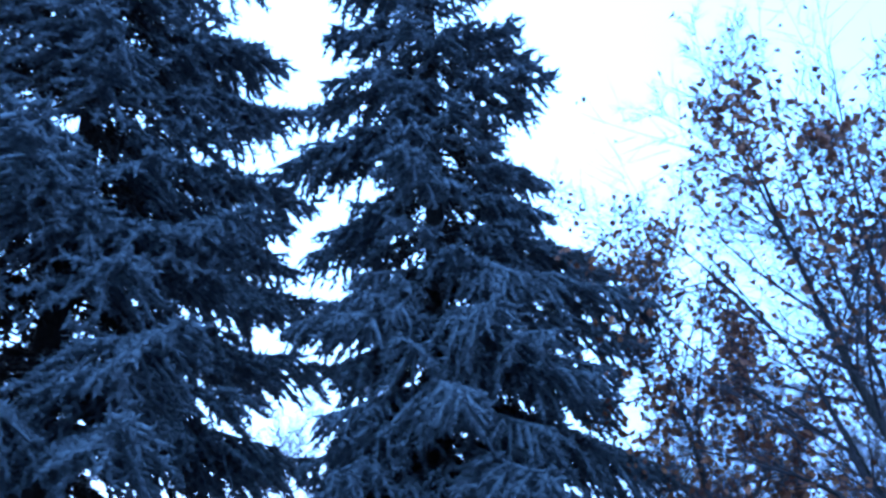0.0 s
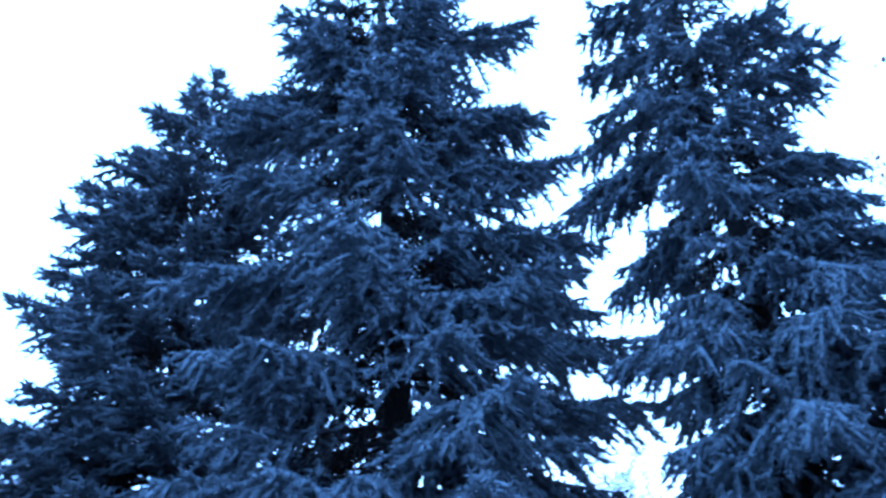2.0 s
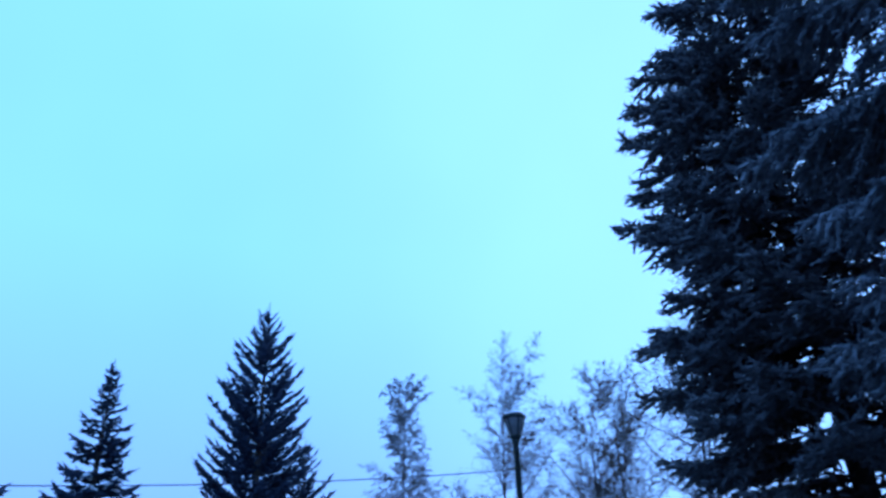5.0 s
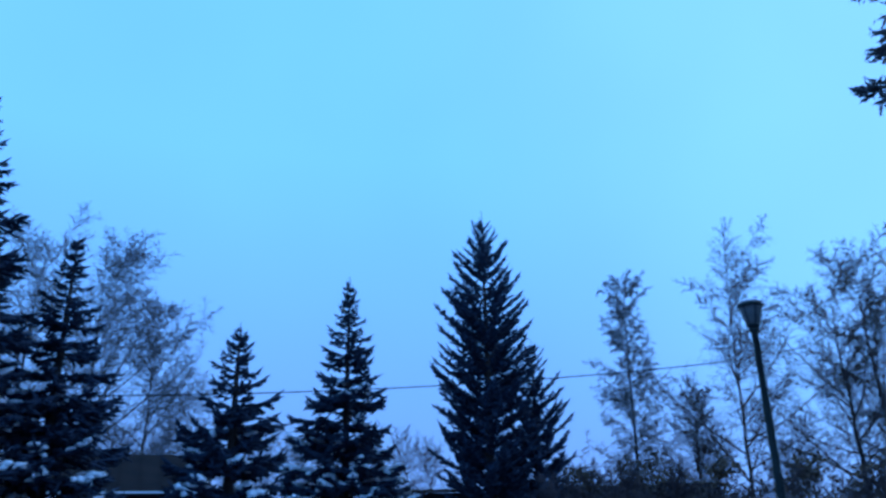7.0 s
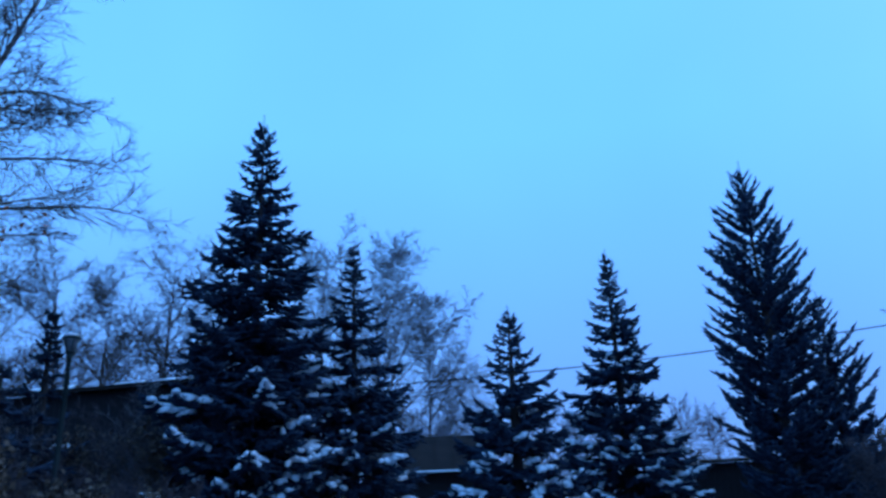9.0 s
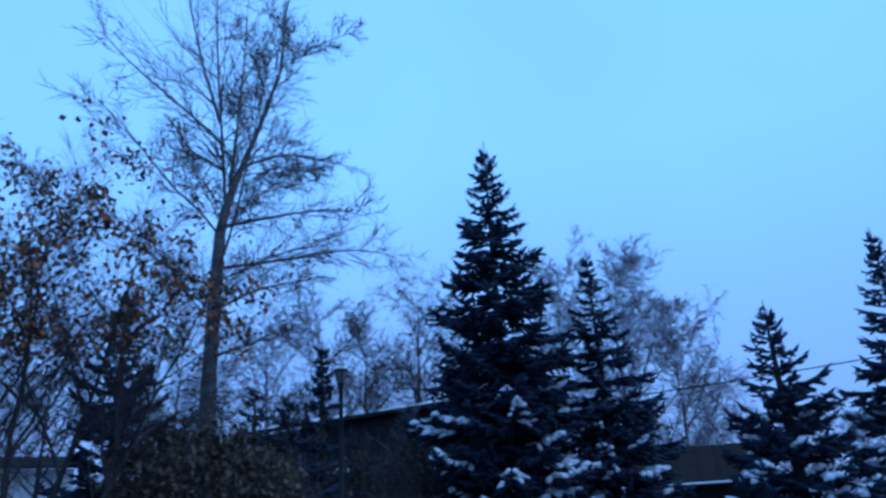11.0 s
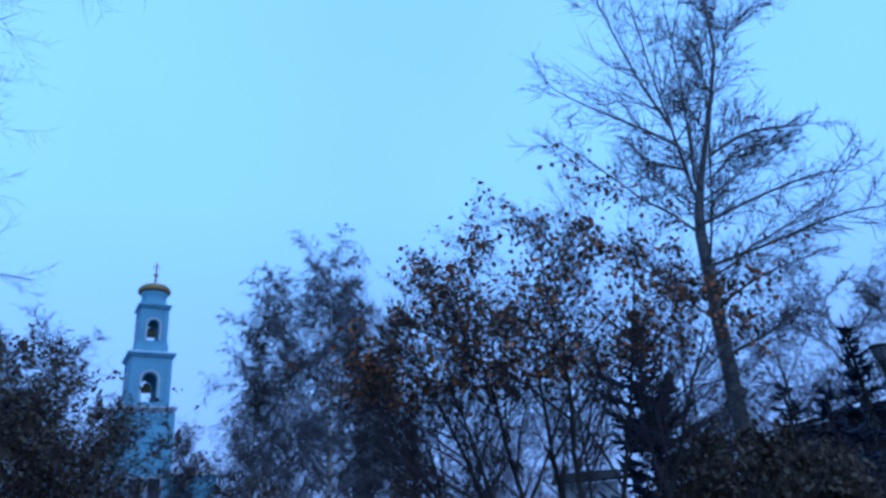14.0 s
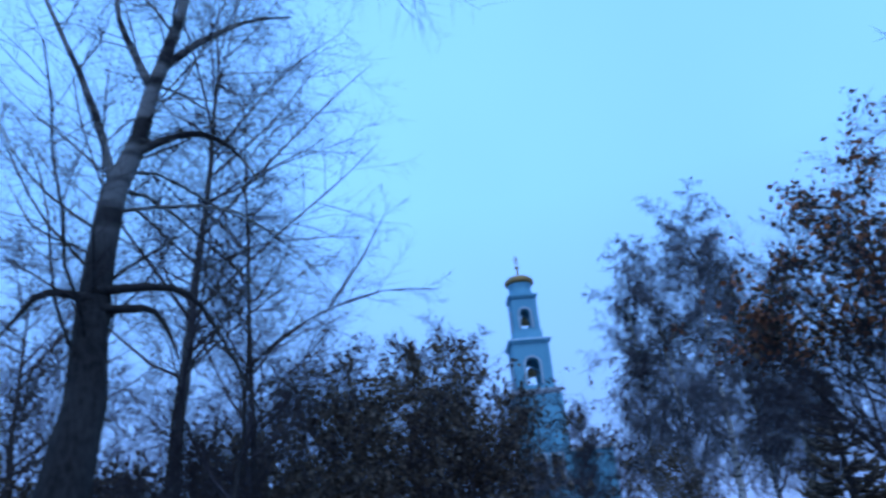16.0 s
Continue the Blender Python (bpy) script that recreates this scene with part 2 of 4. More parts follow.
def bare_tree(name, label, category, base, trunk, radius, specs, bark, twig, seed, group="", leaf=None, limbs_apart=False, lead=None, least=0.0035, lead_r=0.26):
    """trunk: list of points above the base; specs: one for each order of branches:
    count, s0, angle, ratio, points, wobble, pull, thickness."""
    rng = np.random.default_rng(seed)
    e = thing(name, base, label, category, group)
    pts = np.array(trunk, float)
    # round the trunk's line off
    x = np.linspace(0, len(pts) - 1, 12)
    line = np.stack([np.interp(x, np.arange(len(pts)), pts[:, k]) for k in range(3)], 1)
    line[1:-1] += rng.normal(0, radius * 0.25, (10, 3)) * np.array([1, 1, 0.2])
    paths, radii = line[None], (radius * (1 - 0.94 * np.linspace(0, 1, 12)) ** 1.15 * (1 + 0.35 * np.exp(-np.linspace(0, 1, 12) * 14)))[None]
    v, t = tubes(paths, radii, 10)
    part_tris("trunk", v, t, bark, e, smooth=True)
    fine, length = [], np.array([np.sum(np.linalg.norm(np.diff(line, axis=0), axis=1))])
    if lead is not None:  # limbs whose course is known
        lp = []
        for q in lead:
            q = np.array(q, float)
            xx = np.linspace(0, len(q) - 1, 9)
            lp.append(np.stack([np.interp(xx, np.arange(len(q)), q[:, k]) for k in range(3)], 1))
        lp = np.stack(lp)
        lp[:, 1:] += rng.normal(0, radius * 0.12, lp[:, 1:].shape)
        for _ in range(2):
            lp[:, 1:-1] = 0.25 * lp[:, :-2] + 0.5 * lp[:, 1:-1] + 0.25 * lp[:, 2:]
        lr = radius * lead_r * (1 - 0.85 * np.linspace(0, 1, 9))[None].repeat(len(lp), 0)
        for k in range(len(lp)):
            v, t = tubes(lp[k:k + 1], lr[k:k + 1], 7)
            part_tris("limb", v, t, bark, e, smooth=True)
    tips = None
    for order, (count, s0, angle, ratio, n, wob, pull, thick) in enumerate(specs):
        p, way, r, who, s = sample(paths, radii, count, s0, 0.98, rng)
        ln = length[who] * ratio * (1.05 - 0.6 * s if order == 0 else 1.1 - 0.5 * s) * rng.uniform(0.6, 1.25, len(s))
        d = turned(way, np.radians(angle) * rng.uniform(0.7, 1.3, len(s)), rng, 0.3)
        newp = grow(p, d, ln, n, wob, pull, rng)
        r0 = np.maximum(np.minimum(r * 0.7, ln * thick), least)
        newr = np.maximum(r0[:, None] * (1 - 0.75 * np.linspace(0, 1, n))[None], least * 0.6)
        if order == 0 and lead is not None:
            # the known limbs branch on like the others
            keep = lp[:, np.linspace(0, 8, n).astype(int)]
            newp, newr = np.concatenate([newp, keep]), np.concatenate([newr, lr[:, np.linspace(0, 8, n).astype(int)]])
            ln = np.concatenate([ln, np.sum(np.linalg.norm(np.diff(lp, axis=1), axis=2), axis=1)])
        k = (6, 3, 3, 3)[order]
        last = order == len(specs) - 1
        if order == 0 and limbs_apart:
            for i in range(len(newp) - (len(lp) if lead is not None else 0)):
                v, t = tubes(newp[i:i + 1], newr[i:i + 1], k)
                part_tris("limb", v, t, bark, e, smooth=True)
        elif last:
            fine.append(cones(newp[:, 0], newp[:, -1], newr[:, :1] * 0.95))
        else:
            fine.append(tubes(newp, newr, k))
        paths, radii, length = newp, newr, ln
        tips = newp
    v, t = merge(fine)
    part_tris("crown", v, t, twig, e)
    if leaf is not None:
        share, per, size, low, high, mats = leaf
        ends = tips[:, -1]
        ends = ends[(ends[:, 2] > low) & (ends[:, 2] < high)]
        # leaves hang in loose clusters: whole sprays keep theirs, others are bare
        patch = np.array([noise.noise(Vector(q * 0.9 + seed)) for q in ends])
        ends = ends[patch + rng.normal(0, 0.25, len(ends)) > np.quantile(patch, 1 - share)]
        pts = np.repeat(ends, per, 0) + rng.normal(0, size * 0.6, (len(ends) * per, 3))
        cut = rng.uniform(0, 1, len(pts)) < 0.5
        for q, m, nm in ((pts[cut], mats[0], "foliage"), (pts[~cut], mats[1], "foliage")):
            if len(q):
                v, t = leaves(q, size, rng)
                tagged(part_tris(nm, v, t, m, e, "withered leaves still hanging"), kind="stuff")
    return e


def cones(p0, p1, r):
    """Slim three-sided shoots from p0 to a point at p1."""
    m = len(p0)
    ax = unit(p1 - p0)
    u = unit(np.cross(ax, np.array([0.3, 0.2, 1.0])))
    w = np.cross(ax, u)
    mid = p0 + (p1 - p0) * 0.12
    v = np.stack([mid + u * r, mid - u * r * 0.5 + w * r * 0.87, mid - u * r * 0.5 - w * r * 0.87, p1], 1).reshape(-1, 3)
    b = np.arange(m)[:, None] * 4
    return v, np.concatenate([b + np.array([0, 1, 3]), b + np.array([1, 2, 3]), b + np.array([2, 0, 3])])


def needles(p0, p1, k, length, width, rng):
    """k long thin triangles round each shoot, leaning forward."""
    m = len(p0)
    ax = unit(p1 - p0)
    s = (np.arange(k)[None, :] + rng.uniform(0, 1, (m, k))) / k
    root = p0[:, None] + (p1 - p0)[:, None] * s[..., None]
    rad = rng.normal(0, 1, (m, k, 3))
    rad = unit(rad - ax[:, None] * np.sum(rad * ax[:, None], 2, keepdims=True))
    d = unit(ax[:, None] * 0.8 + rad)
    w = unit(np.cross(d, rad) + 0.3 * rng.normal(0, 1, d.shape)) * width * 0.5
    tip = root + d * length * rng.uniform(0.7, 1.25, (m, k, 1))
    v = np.stack([root - w, root + w, tip], 2).reshape(-1, 3)
    return v, np.arange(len(v)).reshape(-1, 3)


def spruce(label, base, height, profile, seed, mat, group="", first=0.8, gap=0.5, per=8, known=(), facing=0.0, core=None, rise=(-0.25, 0.1), sag=0.45, flick=0.28, ragged=0.15, inner=0.4, inner_len=(0.35, 0.65),
           width=0.36, longest=0.75, step=0.13, finger=0.2, space=0.085, thick=0.03, hang=0.2, up=0.12, k=2, needle=0.05, nwidth=0.016, snow=0.0, trunk_r=0.2, lean=(0, 0), shown=(0.0, 99.0), spike=0.03, name="spruce_tree", fork=48, bundle=1, loose=1.0, bare=0.0):
    """profile: pairs of height and crown radius. Tiers of boughs, each a flat pointed frond of side branches set with needle-clad shoots.
    known: main boughs as azimuth, length, height of the tip, rise from foot to tip. core: how far the other boughs reach across the facing direction.
    rise: tip over foot as a share of the length, at the bottom and the top of the crown. shown: heights between which the crown is built densely."""
    rng = np.random.default_rng(seed)
    e = thing(name, base, label, "spruce tree", group)
    hz = np.linspace(0, height, 14)
    trunk = np.stack([hz / height * lean[0], hz / height * lean[1], hz], 1)[None]
    rad = (trunk_r * (1 - 0.96 * hz / height) * (1 + 0.4 * np.exp(-hz * 2.5)))[None]
    v, t = tubes(trunk, rad, 10)
    part_tris("trunk", v, t, M_BARK, e, smooth=True)
    ph, pr = zip(*profile)
    zs, z = [], first
    while z < height - max(0.12, spike * height):
        zs.append(z)
        g = gap * (1.0 if shown[0] - 1.2 < z < shown[1] else 2.6)
        z += g * rng.uniform(0.75, 1.25) * (0.4 + 0.6 * min(1.0, (height - z) / (0.4 * height)))
    zs = np.array(zs)
    cnt = np.maximum(5, np.round(per * np.clip(np.interp(zs, ph, pr) / max(pr), 0.5, 1))).astype(int)
    bz = np.repeat(zs, cnt) + rng.normal(0, 0.07, cnt.sum()) * gap
    az = np.concatenate([rng.uniform(0, 6.28) + np.arange(c) * 2 * np.pi / c for c in cnt]) + rng.normal(0, 0.16, cnt.sum())
    ln = np.interp(bz, ph, pr) * np.clip(rng.normal(1, ragged, len(bz)), 0.5, 1.25)
    # short boughs between the tiers close the crown round the trunk
    ni = int(inner * len(bz))
    wi = rng.integers(0, len(bz), ni)
    bz = np.concatenate([bz, bz[wi] + rng.uniform(-0.5, 0.5, ni) * gap])
    az = np.concatenate([az, rng.uniform(0, 6.28, ni)])
    ln = np.concatenate([ln, ln[wi] * rng.uniform(*inner_len, ni)])
    if core:
        most = np.interp(bz, *zip(*core)) * rng.uniform(0.8, 1.15, len(bz))
        ln = np.minimum(ln, most / np.maximum(np.abs(np.cos(az - radians(facing))), 0.3))
    rho = np.interp(bz / height, (0, 1), rise) + rng.normal(0, 0.07, len(bz)) + 0.45 * np.clip((bz / height - 0.85) / 0.15, 0, 1)
    if known:
        kn = np.array(known, float)
        more = [kn]
        for _ in range(2 if bundle > 1 else 1):  # each main bough is a bundle of a long one and shorter ones
            more.append(kn * np.array([1, 0.86, 1, 0.9]) + rng.normal(0, 1, kn.shape) * np.array([9.0, 0.08, 0.1, 0.05]))
        kn = np.concatenate(more)
        az, ln, bz, rho = np.concatenate([az, np.radians(kn[:, 0])]), np.concatenate([ln, kn[:, 1]]), np.concatenate([bz, kn[:, 2] - kn[:, 3]]), np.concatenate([rho, kn[:, 3] / kn[:, 1]])
    nb = len(bz)
    sg, fl = sag * rng.uniform(0.7, 1.3, nb), flick * rng.uniform(0.6, 1.4, nb)
    a = rho + sg - fl
    out = np.stack([np.cos(az), np.sin(az), 0 * az], 1)
    side = np.stack([-np.sin(az), np.cos(az), 0 * az], 1)
    bow = rng.normal(0, 0.1, nb)
    foot = np.stack([bz / height * lean[0], bz / height * lean[1], bz], 1)
    upw = np.array([0, 0, 1.0])

    def along(i, s):
        q = ln[i] * s
        return foot[i] + out[i] * q[:, None] + side[i] * (bow[i] * q * s)[:, None] + upw * (ln[i] * (a[i] * s - sg[i] * s ** 2 + fl[i] * s ** 3))[:, None]

    sj = np.linspace(0, 1, 7)
    wood = along(np.repeat(np.arange(nb), 7), np.tile(sj, nb)).reshape(nb, 7, 3)
    v, t = tubes(wood, (0.006 + 0.008 * ln)[:, None] * (1 - 0.85 * sj)[None], 4)
    part_tris("branchwork", v, t, M_BARK, e, smooth=True)["kind"] = "stuff"
    # side branches, in pairs along every bough
    dense = np.where((bz > shown[0] - 1.0) & (bz < shown[1]), 1.0, 2.2)
    if core:  # boughs on the side away from the path are coarser
        dense = dense * np.where(np.sin(az - radians(facing)) > 0.35, 1.6, 1.0)
    ns = np.maximum(3, (ln * 0.88 / (step * dense)).astype(int))
    bi = np.repeat(np.arange(nb), ns * 2)
    s = np.clip(np.concatenate([np.repeat(0.14 + 0.86 * (np.arange(x) + 0.5) / x, 2) for x in ns]) + rng.normal(0, 0.015, len(bi)), 0.08, 1.0)
    sd = np.tile([1.0, -1.0], len(bi) // 2)
    p = along(bi, s)
    fw = unit(along(bi, np.minimum(s + 0.02, 1.05)) - p)
    ang = np.radians(fork * (1.15 - 0.4 * s) + rng.normal(0, 7 * loose, len(bi)))[:, None]
    hg = hang * rng.uniform(0.4, 1.6, len(bi))
    d = unit(fw * np.cos(ang) + side[bi] * sd[:, None] * np.sin(ang) - upw * hg[:, None] + rng.normal(0, 0.09 * loose, (len(bi), 3)))
    tl = np.minimum(width * ln[bi], longest) * np.interp(s, (0, 0.25, 0.5, 0.8, 1), (0.4, 0.85, 1.0, 0.62, 0.22)) * rng.uniform(0.7, 1.2, len(bi)) + 0.05

    def branch(i, u):
        return p[i] + d[i] * (tl[i] * u)[:, None] - upw * (0.6 * hg[i] * tl[i] * u ** 2)[:, None]

    every = np.arange(len(p))
    small = np.clip(ln / 0.9, 0.45, 1)
    clad = np.stack([branch(every, np.full(len(p), x)) for x in (0.0, 0.35, 0.7, 1.0)], 1)
    pieces = [tubes(clad, np.array([0.5, 0.85, 0.8, 0.25])[None] * (thick * small[bi] * (np.clip((s - 0.25) / 0.3, 0.2, 1) if bare else 1.0))[:, None], 3)]
    ends = along(np.repeat(np.arange(nb), 6), np.tile(np.linspace(0.25, 1.0, 6), nb)).reshape(nb, 6, 3)
    pieces.append(tubes(ends, np.array([0.5, 0.8, 0.9, 0.9, 0.8, 0.3])[None] * (thick * small)[:, None], 4))
    # shoots along the side branches and at their ends, and along the bough's own end
    n3 = np.maximum(2, (tl / (space * dense[bi])).astype(int))
    ti = np.repeat(every, n3)
    u3 = np.concatenate([(np.arange(x) + 0.6) / x for x in n3])
    sgn = np.where(np.concatenate([np.arange(x) for x in n3]) % 2 == 0, 1.0, -1.0) * rng.choice([1.0, 1.0, 1.0, -1.0], len(ti))
    q0 = branch(ti, u3)
    perp = unit(np.cross(d[ti], upw)) * sgn[:, None]
    open_by = np.radians(rng.uniform(45 - 15 * loose, 45 + 18 * loose, len(ti)) * np.where(u3 > 0.9, 0.3, 1.0))[:, None]
    dir3 = unit(d[ti] * np.cos(open_by) + perp * np.sin(open_by) + upw * (up - 0.6 * hg[ti] + rng.normal(0, 0.28 * loose, len(ti)))[:, None])
    l3 = finger * rng.uniform(0.65, 1.25, len(ti)) * small[bi[ti]] * np.clip(0.55 + tl[ti], 0.6, 1.0)
    el = np.repeat(np.arange(nb), 6)
    es = np.tile(np.linspace(0.55, 1.0, 6), nb)
    eq = along(el, es)
    ef = unit(along(el, es + 0.03) - eq)
    ed = unit(ef + side[el] * np.where(es > 0.97, 0, rng.normal(0, 0.5, len(el)))[:, None] + upw * rng.normal(up * 0.7, 0.2, len(el))[:, None])
    q0, dir3, l3 = np.concatenate([q0, eq]), np.concatenate([dir3, ed]), np.concatenate([l3, finger * 1.15 * small[el] * rng.uniform(0.8, 1.2, len(el))])
    rr = thick * np.concatenate([small[bi[ti]], small[el]]) * rng.uniform(0.8, 1.15, len(l3))
    q1 = q0 + dir3 * l3[:, None]
    needled = np.ones(len(q0), bool)
    if bare:  # near the trunk needleless shoots in bark colour paint the crown's shaded inside
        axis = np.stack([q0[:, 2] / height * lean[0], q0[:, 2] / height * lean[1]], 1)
        needled = np.linalg.norm(q0[:, :2] - axis, axis=1) > bare * np.interp(q0[:, 2], ph, pr) * rng.uniform(0.8, 1.2, len(q0))
        v, t = cones(q0[~needled], q1[~needled], rr[~needled, None] * 0.8)
        part_tris("inner_shade", v, t, M_BARK, e, "needleless bark-coloured shoots giving the crown a shaded inside")["kind"] = "stuff"
    pieces.append(cones(q0[needled], q1[needled], rr[needled, None]))
    if k:
        pieces.append(needles(q0[needled], q1[needled], k, needle, nwidth, rng))
    v, t = merge(pieces)
    part_tris("crown", v, t, mat, e)
    if snow > 0:
        ico = bmesh.new()
        bmesh.ops.create_icosphere(ico, subdivisions=1, radius=1)
        tv = np.array([x.co[:] for x in ico.verts])
        tt = np.array([[x.index for x in f.verts] for f in ico.faces])
        ico.free()
        tv[:, 2] = np.where(tv[:, 2] < 0, tv[:, 2] * 0.3, tv[:, 2])
        wgt = np.clip(1.2 - bz / height * 1.9, 0.03, 1) * snow * 1.4 * (ln > 0.45 * np.interp(bz, ph, pr))
        loaded = rng.uniform(0, 1, nb) < wgt
        # cushions lie along the outer side branches of the loaded boughs, and on the bough itself
        pick = np.where(loaded[bi] & (s > 0.5) & (rng.uniform(0, 1, len(bi)) < 0.7))[0]
        u0 = rng.uniform(0.25, 0.75, len(pick))
        c0 = branch(pick, u0) + upw * (thick * 1.3)
        fx, half = unit(branch(pick, u0 + 0.1) - branch(pick, u0)), 0.42 * tl[pick]
        mp = np.repeat(np.where(loaded)[0], 3)
        ms = rng.uniform(0.6, 1.0, len(mp))
        c0 = np.concatenate([c0, along(mp, ms) + upw * (thick * 1.6)])
        fx = np.concatenate([fx, unit(along(mp, ms + 0.03) - along(mp, ms))])
        half = np.concatenate([half, 0.16 * ln[mp]])
        fy = unit(np.cross(upw, fx))
        fz = np.cross(fx, fy)
        nn = len(c0)
        sx, sy, sz = np.minimum(half, 0.26) * rng.uniform(0.7, 1.2, nn), rng.uniform(0.07, 0.15, nn), rng.uniform(0.06, 0.12, nn)
        lump = 1 + 0.09 * rng.normal(0, 1, (nn, len(tv), 1))
        vv = c0[:, None] + (fx[:, None] * (tv[None, :, :1] * sx[:, None, None]) + fy[:, None] * (tv[None, :, 1:2] * sy[:, None, None]) + fz[:, None] * (tv[None, :, 2:] * sz[:, None, None])) * lump
        ft = (np.arange(nn)[:, None, None] * len(tv) + tt[None]).reshape(-1, 3)
        part_tris("snow_load", vv.reshape(-1, 3), ft, M_SNOW, e, "snow lying on the boughs", smooth=True)["kind"] = "stuff"
    return e


def box(bm, size, centre, turn=None):
    m = Matrix.LocRotScale(centre, turn, size)
    return bmesh.ops.create_cube(bm, size=1, matrix=m)["verts"]


def lathe(rings, k, phase=0.0):
    """A turned body: pairs of radius and height."""
    bm = bmesh.new()
    loops = [[bm.verts.new((r * math.cos(phase + 2 * math.pi * i / k), r * math.sin(phase + 2 * math.pi * i / k), z)) for i in range(k)] for r, z in rings]
    for lo, hi in zip(loops, loops[1:]):
        for i in range(k):
            bm.faces.new((lo[i], lo[(i + 1) % k], hi[(i + 1) % k], hi[i]))
    bm.faces.new(loops[0][::-1])
    bm.faces.new(loops[-1])
    return bm


# ---- the ground ----
def make_ground():
    reach = 700.0
    rr = np.concatenate([np.linspace(0.5, 60, 50), np.geomspace(64, reach, 18)])
    k = 72
    v = [(0, 0, 0)]
    for r in rr:
        for i in range(k):
            a = 2 * math.pi * i / k
            x, y = r * math.cos(a), r * math.sin(a)
            v.append((x, y, 0.05 * noise.noise(Vector((x * 0.35, y * 0.35, 0))) + 0.10 * noise.noise(Vector((x * 0.06, y * 0.06, 3)))))
    t = [(0, 1 + i, 1 + (i + 1) % k) for i in range(k)]
    for j in range(len(rr) - 1):
        for i in range(k):
            a, b = 1 + j * k + i, 1 + j * k + (i + 1) % k
            t += [(a, a + k, b + k), (a, b + k, b)]
    g = part_tris("ground", v, t, M_GROUND, None, smooth=True)
    tagged(g, "thin trodden snow over park grass", "ground", kind="structure")


make_ground()

# ---- the three near spruces ----
NEAR = "blue spruces beside the path"
spruce("tall blue spruce with drooping layered boughs", (-0.27, 7.9, 0), 16.0, [(0, 1.9), (3.0, 1.75), (5.0, 1.45), (7.0, 1.2), (9.5, 0.95), (12, 0.7), (16, 0.05)], 11, M_NEEDLE, NEAR,
       first=1.2, gap=0.48, per=9, facing=1.0, core=[(3, 1.35), (4.5, 1.1), (6, 0.85), (8, 0.72), (11, 0.6)], lean=(0.5, 0.1), shown=(2.9, 10.6), trunk_r=0.17,
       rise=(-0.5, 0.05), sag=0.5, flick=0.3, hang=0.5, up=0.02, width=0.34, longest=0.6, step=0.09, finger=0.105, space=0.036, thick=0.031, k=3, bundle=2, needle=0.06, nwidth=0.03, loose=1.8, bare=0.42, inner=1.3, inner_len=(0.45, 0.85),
       known=[(178, 1.3, 9.9, -0.1), (186, 1.35, 9.0, -0.15), (176, 1.65, 8.05, -0.45), (184, 1.8, 7.0, -0.6), (172, 1.5, 5.85, -0.65), (183, 1.6, 4.8, -0.6), (190, 1.3, 3.3, -0.7),
              (2, 1.35, 8.85, 0.4), (-6, 1.55, 8.2, 0.2), (5, 1.35, 6.7, -0.65), (-8, 1.3, 6.0, -0.75), (3, 1.95, 5.45, -0.45), (-3, 2.3, 4.7, -0.9), (9, 2.0, 4.0, -0.8), (-5, 2.15, 3.1, -0.9),
              (272, 1.05, 5.9, -0.95), (305, 1.3, 4.7, -1.0), (242, 1.1, 4.5, -0.9), (325, 1.7, 3.8, -1.0), (280, 1.2, 3.4, -1.1), (262, 0.8, 7.6, -0.5), (225, 1.2, 3.4, -0.8)])
spruce("very tall dense blue spruce with thick fluffy boughs", (-4.3, 8.2, 0), 20.0, [(0, 2.9), (3.5, 2.7), (5.5, 2.4), (8.0, 2.1), (12, 1.75), (16, 1.1), (20, 0.05)], 12, M_NEEDLE, NEAR,
       first=1.3, gap=0.82, per=7, facing=28.0, core=[(3, 2.3), (5, 1.9), (7, 1.7), (9, 1.5), (13, 1.3)], lean=(-0.7, 0.1), shown=(3.4, 13.2), trunk_r=0.24,
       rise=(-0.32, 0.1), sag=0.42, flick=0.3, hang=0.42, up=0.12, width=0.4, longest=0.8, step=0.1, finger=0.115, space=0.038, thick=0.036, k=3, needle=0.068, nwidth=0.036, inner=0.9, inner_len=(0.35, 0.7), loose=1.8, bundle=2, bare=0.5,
       known=[(30, 2.6, 12.3, 0.35), (22, 2.55, 10.0, 0.0), (32, 2.95, 9.4, -0.1), (26, 3.0, 7.5, -0.6), (34, 2.95, 6.7, -0.5), (26, 3.25, 6.0, -0.45), (32, 3.35, 5.1, -0.45), (24, 3.0, 3.9, -0.5),
              (204, 1.6, 12.4, 0.3), (206, 2.5, 10.9, 0.1), (214, 2.7, 10.0, 0.0), (208, 2.5, 8.9, -0.1), (216, 3.0, 6.6, -0.4), (210, 2.9, 4.2, -0.5),
              (-62, 2.2, 5.85, -0.65), (-42, 2.5, 3.9, -0.5), (-84, 2.3, 6.7, -0.5), (-102, 2.6, 5.0, -0.5), (-70, 2.0, 8.6, -0.3), (-48, 1.9, 9.8, -0.2), (-20, 2.5, 5.6, -0.6), (-118, 2.7, 3.8, -0.5), (-74, 2.5, 3.5, -0.5)])
